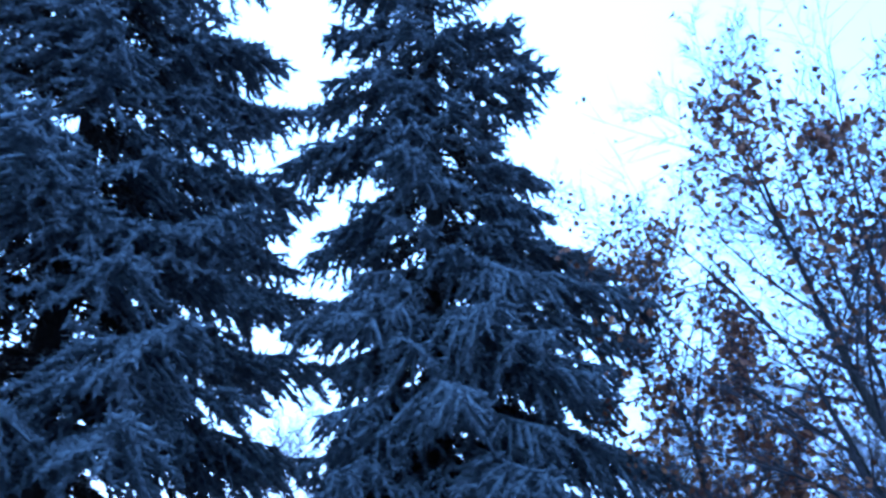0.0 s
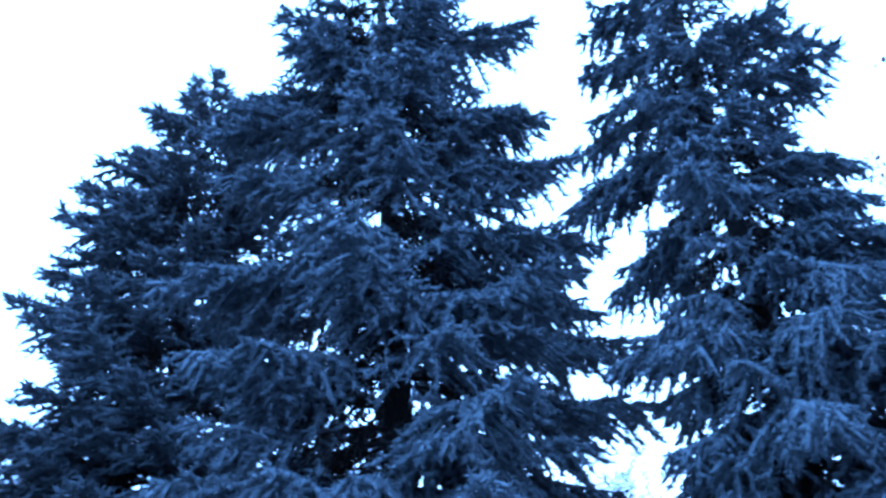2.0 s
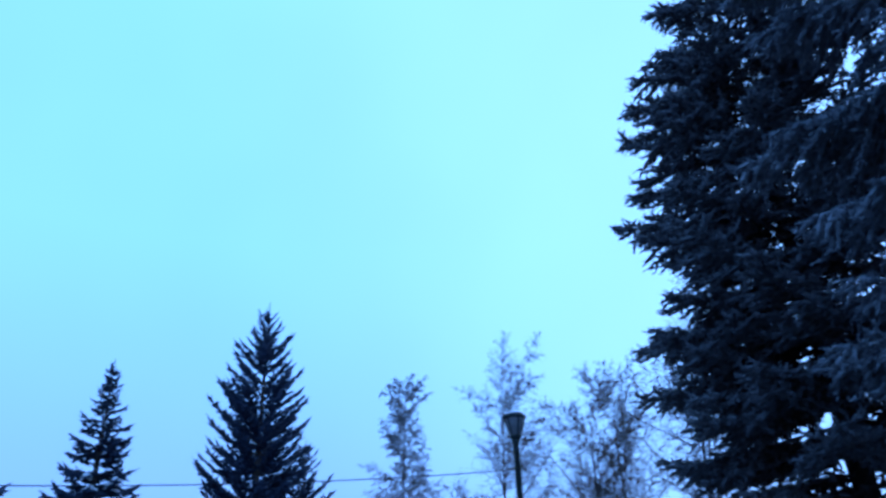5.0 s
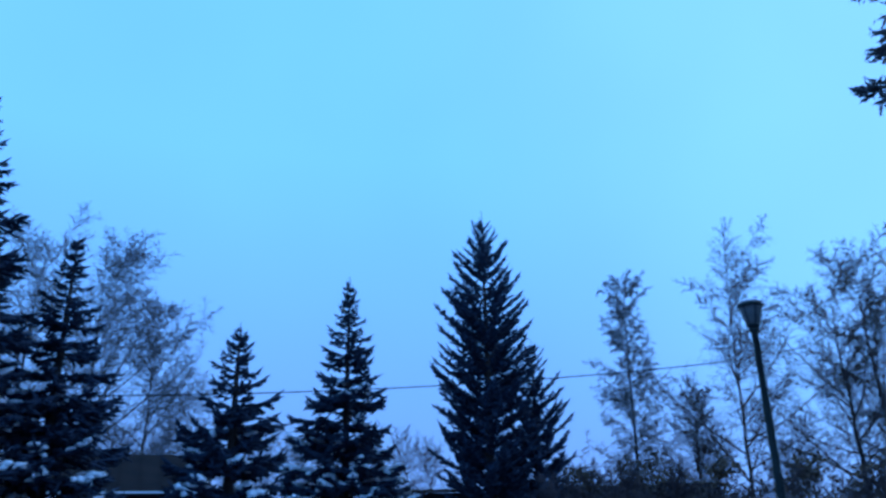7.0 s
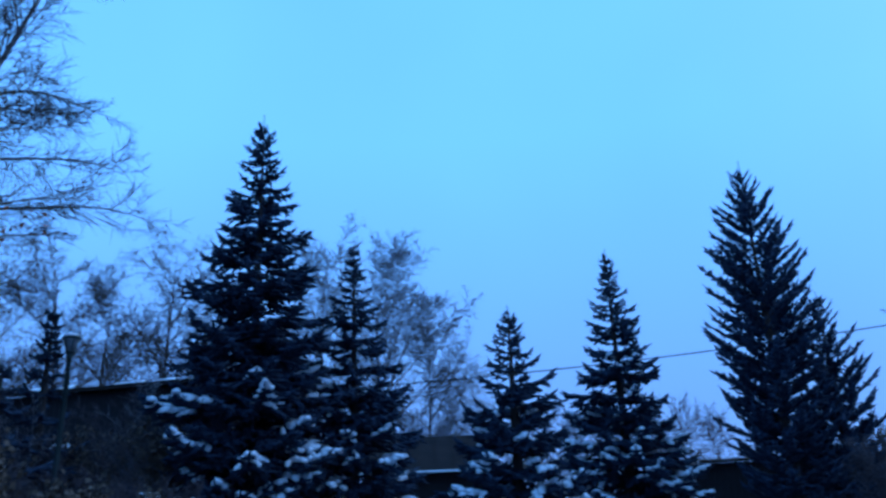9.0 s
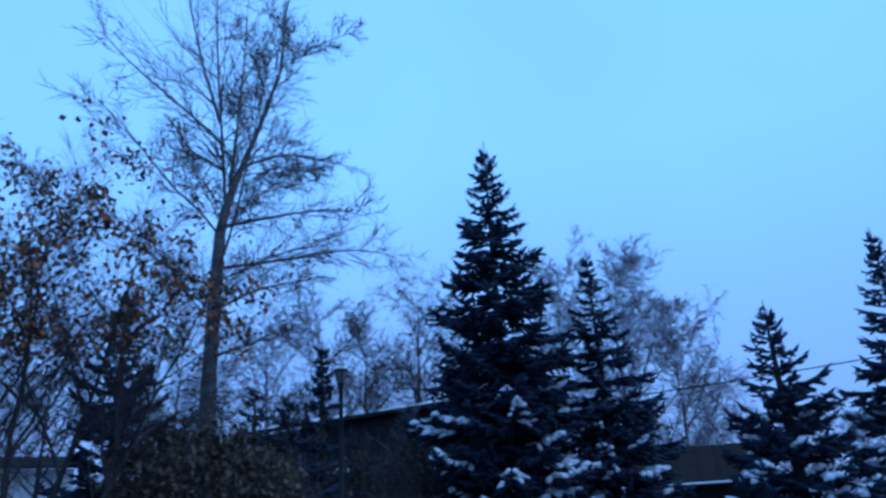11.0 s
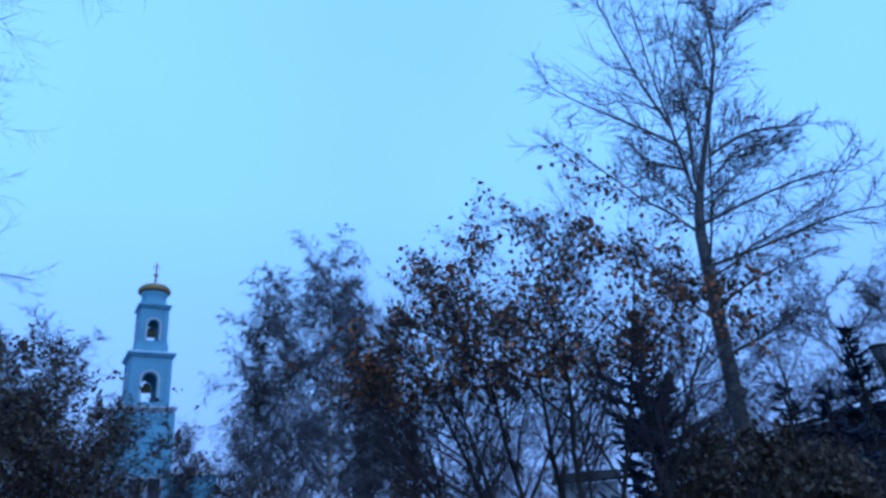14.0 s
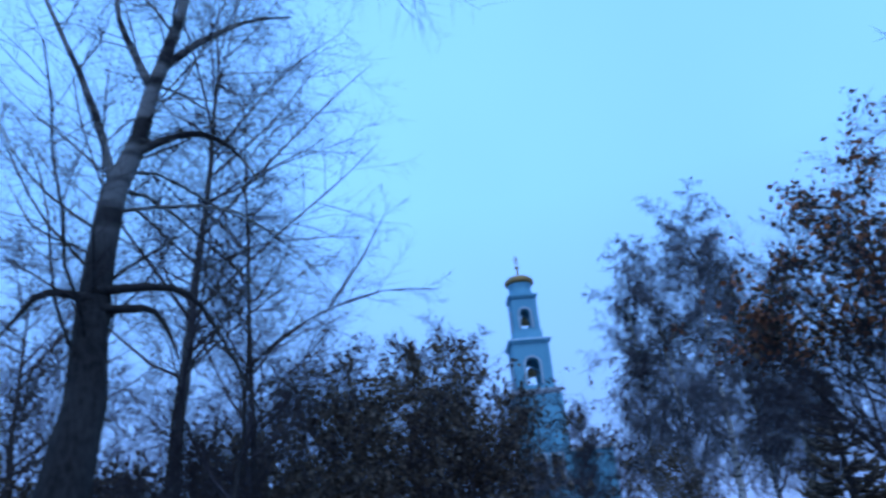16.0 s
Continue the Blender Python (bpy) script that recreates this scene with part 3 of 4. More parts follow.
spruce("dusky spruce with ragged spreading boughs", (-8.9, 9.0, 0), 14.2, [(0, 2.4), (3.0, 2.4), (5.0, 2.3), (7.0, 2.3), (8.5, 2.2), (10, 1.8), (12.4, 1.0), (14.2, 0.05)], 13, M_NEEDLE_OLD, NEAR,
       first=1.2, gap=0.62, per=8, facing=46.0, core=[(3, 2.5), (5.3, 2.1), (6.2, 1.4), (6.9, 1.3), (7.6, 1.9), (8.5, 1.65), (10, 1.5), (12.4, 0.8), (14.2, 0.2)], lean=(-0.3, -0.3), shown=(2.6, 99.0), trunk_r=0.22,
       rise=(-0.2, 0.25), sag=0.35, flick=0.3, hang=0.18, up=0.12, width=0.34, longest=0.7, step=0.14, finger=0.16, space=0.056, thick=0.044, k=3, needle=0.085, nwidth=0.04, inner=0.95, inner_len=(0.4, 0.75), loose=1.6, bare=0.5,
       known=[(226, 1.25, 12.7, 0.4), (220, 2.05, 10.5, 0.25), (232, 2.2, 9.5, 0.2), (224, 2.25, 8.65, 0.1), (229, 2.55, 7.75, -0.1), (40, 1.7, 11.0, 0.2), (50, 1.2, 12.2, 0.3), (230, 2.65, 5.6, -0.3), (218, 1.55, 11.5, 0.3), (234, 2.7, 4.7, -0.3),
              (250, 2.3, 7.2, -0.1), (262, 2.4, 5.8, -0.2), (240, 2.3, 4.7, -0.3), (300, 2.2, 7.9, -0.1), (285, 2.3, 5.2, -0.3),
              (315, 2.2, 4.3, -0.4), (332, 2.3, 5.0, -0.4), (295, 2.3, 4.1, -0.4), (347, 2.4, 4.4, -0.4), (308, 2.0, 3.5, -0.4), (268, 2.4, 4.0, -0.4), (325, 2.1, 6.1, -0.3), (10, 2.3, 4.6, -0.3), (32, 2.3, 3.9, -0.3), (240, 2.5, 3.7, -0.3)])

# ---- the far spruces, snow on their lower boughs ----
FAR = "spruces across the lawn"
FARKW = dict(spike=0.05, inner=0.9, inner_len=(0.45, 0.8), sag=0.4, flick=0.42, hang=0.16, up=0.1, gap=0.46, per=10, ragged=0.13, width=0.36, longest=0.62, step=0.16, finger=0.26, space=0.125, thick=0.056, k=0, fork=42)
FARLOW = dict(FARKW, step=0.24, per=7, gap=0.55, space=0.17, thick=0.065)
UPSWEPT = dict(FARKW, sag=-0.12, flick=0.1, hang=0.03, up=0.2, inner=0.7, gap=0.5, per=8, width=0.27, longest=0.5, fork=34, ragged=0.1, thick=0.05)
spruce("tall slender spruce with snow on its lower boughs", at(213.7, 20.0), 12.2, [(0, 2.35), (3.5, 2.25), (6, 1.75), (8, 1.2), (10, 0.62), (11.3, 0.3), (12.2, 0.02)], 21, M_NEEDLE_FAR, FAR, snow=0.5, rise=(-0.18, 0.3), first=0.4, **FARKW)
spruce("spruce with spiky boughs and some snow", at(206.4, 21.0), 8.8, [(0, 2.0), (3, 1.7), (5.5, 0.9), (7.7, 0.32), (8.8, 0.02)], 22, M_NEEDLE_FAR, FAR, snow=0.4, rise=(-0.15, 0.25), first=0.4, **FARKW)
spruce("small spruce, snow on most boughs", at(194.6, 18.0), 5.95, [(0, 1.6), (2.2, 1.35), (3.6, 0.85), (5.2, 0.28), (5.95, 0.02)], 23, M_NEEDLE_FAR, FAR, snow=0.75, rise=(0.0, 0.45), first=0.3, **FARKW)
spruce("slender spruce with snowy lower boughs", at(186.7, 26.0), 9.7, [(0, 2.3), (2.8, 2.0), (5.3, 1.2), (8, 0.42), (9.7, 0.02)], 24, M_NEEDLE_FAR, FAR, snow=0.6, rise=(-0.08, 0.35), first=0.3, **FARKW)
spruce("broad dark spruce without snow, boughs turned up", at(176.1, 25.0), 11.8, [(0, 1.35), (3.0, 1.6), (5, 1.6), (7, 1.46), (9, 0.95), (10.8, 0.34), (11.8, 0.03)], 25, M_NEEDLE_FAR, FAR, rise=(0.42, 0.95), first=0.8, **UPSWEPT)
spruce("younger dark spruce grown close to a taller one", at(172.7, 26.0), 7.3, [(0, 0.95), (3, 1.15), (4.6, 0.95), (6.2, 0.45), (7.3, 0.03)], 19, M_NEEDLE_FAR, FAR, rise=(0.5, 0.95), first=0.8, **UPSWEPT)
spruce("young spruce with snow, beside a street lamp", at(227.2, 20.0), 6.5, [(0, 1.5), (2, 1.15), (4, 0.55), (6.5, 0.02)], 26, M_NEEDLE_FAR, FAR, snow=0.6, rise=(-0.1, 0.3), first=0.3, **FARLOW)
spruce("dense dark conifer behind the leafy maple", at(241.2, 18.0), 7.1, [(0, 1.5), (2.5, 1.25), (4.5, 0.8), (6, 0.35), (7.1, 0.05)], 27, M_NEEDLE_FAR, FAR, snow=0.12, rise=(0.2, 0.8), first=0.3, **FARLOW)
spruce("small dusky spruce far behind the shrubs", at(287.0, 21.0), 7.8, [(0, 1.6), (2.5, 1.3), (5, 0.6), (7.8, 0.03)], 28, M_LEAF_DARK, FAR, rise=(0.0, 0.5), first=0.3, **FARLOW)
spruce("low brown withered larch", at(258.4, 25.0), 6.2, [(0, 1.4), (2.5, 1.15), (4.5, 0.55), (6.2, 0.05)], 29, M_LEAF_DARK, FAR, rise=(0.2, 0.6), first=0.3, name="larch_tree", **FARLOW)
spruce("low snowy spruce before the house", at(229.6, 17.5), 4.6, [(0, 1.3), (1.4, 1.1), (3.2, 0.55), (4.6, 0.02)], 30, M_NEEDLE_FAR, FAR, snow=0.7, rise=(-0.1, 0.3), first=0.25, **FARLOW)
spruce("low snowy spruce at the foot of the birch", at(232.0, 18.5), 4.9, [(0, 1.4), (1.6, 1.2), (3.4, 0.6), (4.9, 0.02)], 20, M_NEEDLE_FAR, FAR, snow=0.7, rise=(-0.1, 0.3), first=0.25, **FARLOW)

# ---- bare trees: branch orders as count, start, angle, ratio, points, wobble, pull, thickness ----
ROUND = [(28, 0.22, 50, 0.46, 6, 0.09, 0.04, 0.010), (20, 0.1, 54, 0.36, 3, 0.14, 0.02, 0.007), (11, 0.05, 56, 0.52, 2, 0.25, 0.0, 0.005)]
WEEP = [(44, 0.2, 46, 0.30, 6, 0.12, 0.02, 0.010), (16, 0.08, 58, 0.45, 3, 0.2, -0.14, 0.007), (14, 0.05, 60, 0.6, 2, 0.3, -0.9, 0.005)]
SLENDER = [(76, 0.14, 48, 0.205, 5, 0.08, -0.01, 0.008), (13, 0.1, 50, 0.4, 3, 0.15, -0.15, 0.006), (11, 0.05, 55, 0.5, 2, 0.2, -0.5, 0.005)]
BUSHY = [(14, 0.05, 34, 0.8, 5, 0.12, 0.05, 0.009), (8, 0.15, 40, 0.5, 3, 0.16, 0.03, 0.008), (7, 0.15, 42, 0.6, 2, 0.18, 0.02, 0.006)]


def straight(h, lean=(0, 0)):
    return [(lean[0] * s, lean[1] * s, h * s) for s in (0, 0.25, 0.5, 0.75, 1)]


ROW = "bare trees round the park"
for az, d, h, r, kind, seed, mat, lab in (
        (165.8, 34, 11.8, 0.10, SLENDER, 31, M_FROST_HAZE_TWIG, "slim frosted young birch, haze in its twig colour"),
        (158.4, 32, 12.2, 0.10, ROUND, 32, M_TWIG, "bare round-crowned birch, twigs against the sky"),
        (149.4, 32, 11.6, 0.14, ROUND, 33, M_TWIG, "bare birch standing close to a spruce"),
        (144.0, 36, 15.0, 0.17, ROUND, 34, M_FROST_HAZE_TWIG, "tall bare birch behind the spruces"),
        (151.4, 30, 9.8, 0.12, ROUND, 46, M_TWIG, "low bare tree behind a street lamp"),
        (161.5, 36, 7.2, 0.10, ROUND, 56, M_TWIG, "low bare tree between two birches"),
        (209.2, 46, 18.0, 0.17, ROUND, 35, M_FROST_HAZE_TWIG, "tall thin frosted birch far behind the spruces, haze in its twig colour"),
        (204.5, 45, 18.0, 0.17, ROUND, 36, M_FROST_HAZE_TWIG, "forked frosted tree far behind the spruces, haze in its twig colour"),
        (200.9, 47, 15.5, 0.14, ROUND, 37, M_FROST_HAZE_TWIG, "thin frosted tree with an open crown, haze in its twig colour"),
        (220.2, 33, 13.4, 0.16, ROUND, 38, M_TWIG, "bare tree with an upright crown above the roof"),
        (217.6, 30, 9.6, 0.13, ROUND, 67, M_TWIG, "bare tree rising behind the house"),
        (224.2, 31, 10.8, 0.15, ROUND, 68, M_TWIG, "spreading bare tree behind the house"),
        (226.6, 36, 13.0, 0.15, ROUND, 39, M_TWIG, "bare tree behind the young spruce"),
        (231.0, 33, 11.4, 0.14, ROUND, 40, M_TWIG, "bare tree behind the big birch"),
        (238.0, 34, 11.0, 0.14, ROUND, 41, M_TWIG, "low bare tree behind the maple"),
        (246.0, 38, 12.5, 0.15, ROUND, 47, M_TWIG, "bare tree far behind the maple"),
        (254.0, 40, 12.5, 0.15, ROUND, 48, M_TWIG, "bare tree seen through the maple"),
        (264.9, 40, 18.5, 0.22, WEEP, 42, M_FROST_HAZE_TWIG, "large weeping birch, bare hanging twigs"),
        (270.4, 42, 15.2, 0.18, WEEP, 43, M_TWIG, "weeping birch beside the larger one"),
        (267.4, 41, 17.4, 0.18, WEEP, 65, M_FROST_HAZE_TWIG, "weeping birch between two others"),
        (262.6, 44, 17.0, 0.17, WEEP, 66, M_TWIG, "weeping birch behind the large one"),
        (260.2, 42, 13.5, 0.17, WEEP, 44, M_TWIG, "smaller weeping birch behind the maple"),
        (283.0, 46, 16.4, 0.18, ROUND, 45, M_TWIG, "bare tree beside the bell tower"),
        (279.6, 52, 13.5, 0.16, ROUND, 57, M_TWIG, "low bare tree before the church"),
        (275.0, 50, 11.5, 0.15, ROUND, 58, M_TWIG, "low bare tree at the church wall"),
        (298.0, 30, 12.5, 0.16, ROUND, 59, M_TWIG, "bare tree behind the leaning birch"),
        (314.0, 18, 10.0, 0.14, ROUND, 64, M_TWIG, "bare tree beyond the leaning birch"),
        (286.6, 44, 15.4, 0.18, ROUND, 49, M_TWIG, "bare tree with a rounded crown"),
        (292.0, 40, 13.0, 0.18, ROUND, 50, M_TWIG, "bare tree above the brown shrubs"),
        (103.0, 26, 9.5, 0.12, ROUND, 51, M_FROST_HAZE_TWIG, "bare tree seen between the near spruces"),
        (98.5, 30, 9.0, 0.12, ROUND, 52, M_FROST_HAZE_TWIG, "bare tree behind the drooping spruce"),
        (74.0, 24, 8.5, 0.12, ROUND, 53, M_TWIG, "bare tree behind the autumn maple"),
        (66.0, 26, 9.5, 0.14, ROUND, 54, M_TWIG, "taller bare tree behind the autumn maple"),
        (70.5, 20, 7.0, 0.10, ROUND, 69, M_TWIG, "small bare tree behind the autumn maple"),
        (78.5, 22, 6.6, 0.10, ROUND, 121, M_TWIG, "small bare tree beside a blue spruce"),
        (62.0, 19, 6.4, 0.10, ROUND, 122, M_TWIG, "small bare tree at the lawn"),
        (58.0, 24, 10.5, 0.14, ROUND, 55, M_TWIG, "bare tree at the edge of the lawn")):
    bare_tree("birch_tree" if "birch" in lab else "bare_tree", lab, "tree", at(az, d), straight(h * (0.9 if kind is ROUND else 1.0), (0.5 * math.sin(seed), 0.5 * math.cos(seed * 2))), r, kind, M_BIRCH if "weeping" in lab else M_BARK, mat, seed, ROW, least=(0.00042 if az < 90 or mat is M_FROST_HAZE_TWIG else 0.00033) * d)

# shrubs along the far edge
DENSE = [(20, 0.03, 38, 0.75, 5, 0.14, 0.05, 0.009), (10, 0.12, 42, 0.5, 3, 0.18, 0.03, 0.008), (9, 0.12, 45, 0.6, 2, 0.2, 0.02, 0.006)]
HEDGE = "shrubs along the edge"
for i, (az, d, h) in enumerate(((149, 17, 3.4), (152.6, 16, 3.0), (156, 18, 3.3), (160, 17, 2.9), (163.5, 19, 3.4), (166.5, 20, 3.6), (169, 19, 3.6), (171.5, 20, 3.4), (218.5, 16, 3.0), (221.5, 15, 2.8), (224, 16, 3.1), (228, 16, 3.2), (231, 15, 3.2), (302.5, 12.5, 6.2), (306, 11.5, 6.2), (310, 12, 6.6), (314, 12, 6.8), (318, 12, 6.6), (282.5, 21, 8.0), (286, 20, 8.6), (290, 19, 8.4), (294, 18, 8.0), (298, 17, 7.4), (232, 16.5, 5.6), (236.5, 17, 5.8), (239.5, 17, 5.6))):
    bare_tree("bare_shrub", "dense dark shrub, twigs bare and tangled", "shrub", at(az, d), straight(h * 0.6), 0.05, DENSE, M_BARK, M_TWIG, 140 + i, HEDGE, least=0.0005 * d)
for i, (az, d, h) in enumerate(((147, 27, 5.4), (155, 28, 5.6), (163, 31, 4.4), (170.5, 34, 5.0), (180.5, 36, 6.4), (183, 36, 6.8), (185.5, 33, 6.2), (187.5, 35, 6.6), (190, 36, 7.0), (192.3, 35, 6.8), (194.5, 34, 6.6), (197, 33, 6.4), (199.5, 34, 7.0), (202.5, 36, 7.4), (222.5, 19, 4.6), (229.5, 19, 5.0), (226, 19.5, 4.4), (232.5, 20, 5.2),
                                (268, 34, 7.0), (273, 36, 7.0), (276, 40, 8.0), (279, 30, 7.0), (302, 20, 6.5), (307, 19, 6.0), (296, 22, 7.5), (239, 30, 7), (250, 30, 7.5), (219.5, 21, 6.2), (223.5, 22, 6.0))):
    bare_tree("bare_shrub", "bare twiggy shrub, some with frost and haze in their colour", "shrub", at(az, d), straight(h * 0.6), 0.05, BUSHY, M_TWIG, M_TWIG if i % 3 else M_FROST_HAZE_TWIG, 70 + i, HEDGE, least=0.00038 * d)

# ---- the big bare birch ----
BX, BY = -0.32 + 15.5 * math.cos(radians(235.1)), -0.51 + 15.5 * math.sin(radians(235.1))


def rel(az, el, d=15.5, bx=BX, by=BY, ox=-0.32, oy=-0.51):
    return (ox + d * math.cos(radians(az)) - bx, oy + d * math.sin(radians(az)) - by, EYE + d * math.tan(radians(el)))


bare_tree("birch_tree", "big bare birch, forked trunk and open crown", "tree", (BX, BY, 0),
          [(0, 0, 0), rel(235.2, 7.8), rel(234.9, 21), rel(234.4, 24), rel(233.0, 27), rel(230.6, 34.7), rel(229, 42)], 0.20,
          [(26, 0.22, 48, 0.25, 6, 0.11, 0.04, 0.008), (19, 0.15, 44, 0.40, 5, 0.16, 0.05, 0.008), (12, 0.1, 42, 0.58, 4, 0.2, 0.06, 0.007)], M_GREY_BARK, M_TWIG, 60, ROW,
          limbs_apart=True, lead_r=0.2, least=0.0092, lead=[
              [rel(234.6, 24), rel(235.2, 29), rel(236.2, 37), rel(236.8, 45)], [rel(235.0, 28.3), rel(238.7, 31), rel(242.7, 33, 15), rel(245.7, 35.2, 15)],
              [rel(233.0, 27), rel(229.2, 28.2), rel(224.1, 26.9, 15)], [rel(234.8, 19.2), rel(229.2, 20), rel(224.2, 21), rel(220.8, 20, 15)],
              [rel(234.8, 16.2), rel(231.2, 18), rel(226.2, 18.6)], [rel(234.9, 12.7), rel(231.7, 13.8), rel(228.2, 16)], [rel(234.4, 25.3), rel(233.8, 32), rel(233.4, 41)],
              [rel(234.6, 22.3), rel(230.2, 23.3), rel(225.7, 24, 15), rel(222.8, 23.3, 15)], [rel(234.8, 17.8), rel(238.2, 18.8), rel(241.2, 20.8, 15)],
              [rel(235.0, 26.5), rel(237.5, 27.5), rel(239.5, 30, 15)], [rel(235.4, 30.0), rel(237.6, 35.0), rel(239.6, 41.0)]])

# ---- leafy maples ----
MAPLE = [(18, 0.34, 46, 0.50, 6, 0.10, 0.05, 0.010), (12, 0.2, 44, 0.42, 4, 0.13, 0.02, 0.008), (15, 0.12, 42, 0.5, 2, 0.16, 0.0, 0.006)]
MAPLE_FINE = [(28, 0.12, 40, 0.34, 6, 0.10, 0.04, 0.009), (16, 0.15, 42, 0.42, 4, 0.13, 0.03, 0.008), (12, 0.15, 44, 0.5, 2, 0.2, 0.02, 0.006)]
AUTUMN = "maples with withered leaves"
for az, d, h, ln, seed, share in ((248.6, 13.4, 6.5, (1.2, -0.5), 81, 0.7), (247.0, 13.0, 7.0, (-0.1, 0.1), 82, 0.65), (249.2, 13.8, 5.9, (2.3, -0.5), 83, 0.75), (246.2, 13.6, 6.6, (-1.2, 0.9), 84, 0.6),
                                  (254.5, 15.0, 5.0, (1.0, -0.2), 85, 0.75), (247.6, 14.0, 7.0, (0.4, 0.0), 86, 0.65), (245.2, 13.2, 5.6, (-1.9, 1.3), 87, 0.55), (250.5, 13.6, 4.9, (2.6, -0.9), 88, 0.8), (249.6, 13.2, 5.6, (1.5, -0.7), 89, 0.7)):
    bare_tree("maple_tree", "slender maple stem, brown and orange leaves still hanging", "tree", at(az, d), straight(h, ln), 0.075, MAPLE, M_BARK, M_TWIG, seed, AUTUMN,
              leaf=(share * 0.48, 1, 0.11, 4.4, 20, (M_LEAF, M_LEAF_DARK)), least=0.0045)
MX, MY = 7.2 * math.cos(radians(59.0)), 0.6 + 7.2 * math.sin(radians(59.0))


def stem(*course, d=7.2):
    """The course of a maple stem, as azimuth and elevation from where the walk begins."""
    return [rel(a_, e_, d, MX, MY, 0.0, 0.6) for a_, e_ in course]


bare_tree("maple_tree", "spreading autumn maple with sparse reddish brown leaves", "tree", (MX, MY, 0), [(0, 0, 0)] + stem((59.4, 8), (60.4, 14), (61.1, 18), (62.2, 25.6), (63.3, 32), (64.8, 36.5)), 0.07, MAPLE_FINE, M_BARK, M_TWIG, 91, AUTUMN, lead_r=0.4,
          lead=[[(0, 0, 0.5)] + stem((57.8, 14), (57.2, 24.1), (55.8, 30.6), (54.5, 37)), [(0, 0, 0.4)] + stem((61.5, 9), (63.3, 17), (65.9, 21.6), (70.4, 27), (72.2, 29.5)), [(0, 0, 0.3)] + stem((60.4, 9.5), (64.8, 13.2), (68.3, 15.9), (73.5, 22.2)),
                [(0, 0, 0.3)] + stem((61.4, 7.5), (66.5, 9.9), (69.8, 11.5), (74.5, 13)), [(0, 0, 0.4)] + stem((59, 12), (59.8, 22), (60, 31), (59.6, 38))],
          leaf=(0.34, 1, 0.085, 1.2, 20, (M_LEAF_RED, M_LEAF_RED)), least=0.004)
for az, d, h, ln, seed in ((71.5, 8.4, 6.2, (-0.5, 0.3), 94), (52.0, 7.4, 6.5, (0.0, 1.2), 92), (66.5, 9.4, 4.8, (-0.4, 0.4), 95)):
    bare_tree("maple_tree", "slender autumn maple stem with reddish brown leaves", "tree", at(az, d), straight(h, ln), 0.05, MAPLE_FINE, M_BARK, M_TWIG, seed, AUTUMN, leaf=(0.36, 1, 0.085, 1.2, 20, (M_LEAF_RED, M_LEAF)), least=0.004)
for i, (az, d, h) in enumerate(((281.0, 18, 6.9), (284.0, 17, 7.7), (287.5, 17, 7.8), (291, 16, 7.4), (295, 16, 6.9), (299.5, 15, 5.2), (304.5, 15, 5.0), (309, 16, 5.0), (314, 15, 4.6), (269, 30, 6.0), (233.5, 13.5, 4.0), (237, 14, 4.2), (230.5, 14, 3.6))):
    bare_tree("leafy_shrub", "dense shrub full of dull brown leaves", "shrub", at(az, d), straight(h * 0.6), 0.05, BUSHY, M_BARK, M_TWIG, 100 + i, "brown shrubs", leaf=(0.9, 4, 0.11, 0.3, 20, (M_LEAF_DARK, M_LEAF_DARK)), least=0.005)

for i, (az, d, h) in enumerate(((297, 12.5, 4.4), (301, 13.5, 4.6), (305, 12.5, 4.2), (309, 13.5, 4.8), (313, 12.5, 4.6), (317, 13, 4.6), (293, 14, 4.6), (289, 15, 4.6), (271, 24, 3.6), (226.5, 13.0, 2.6), (240, 14.5, 3.2), (222.5, 14, 2.6), (151, 22, 3.8), (155.5, 23, 4.0), (160.5, 22, 3.8), (165, 23, 4.2), (169, 22, 4.2), (216.8, 20.5, 5.0), (219.6, 20, 5.2), (222.6, 20.5, 5.0))):
    bare_tree("leafy_shrub", "low dark shrub, tangled twigs with shrivelled leaves", "shrub", at(az, d), straight(h * 0.55), 0.05, BUSHY, M_BARK, M_TWIG, 180 + i, "brown shrubs", leaf=(0.8, 3, 0.1, 0.2, 20, (M_LEAF_DARK, M_LEAF_DARK)), least=0.005)

# ---- the near leaning tree ----
NX, NY = 0.14 + 7 * math.cos(radians(312.4)), -0.58 + 7 * math.sin(radians(312.4))


def near(az, el, d=7.0):
    return rel(az, el, d, NX, NY, 0.14, -0.58)


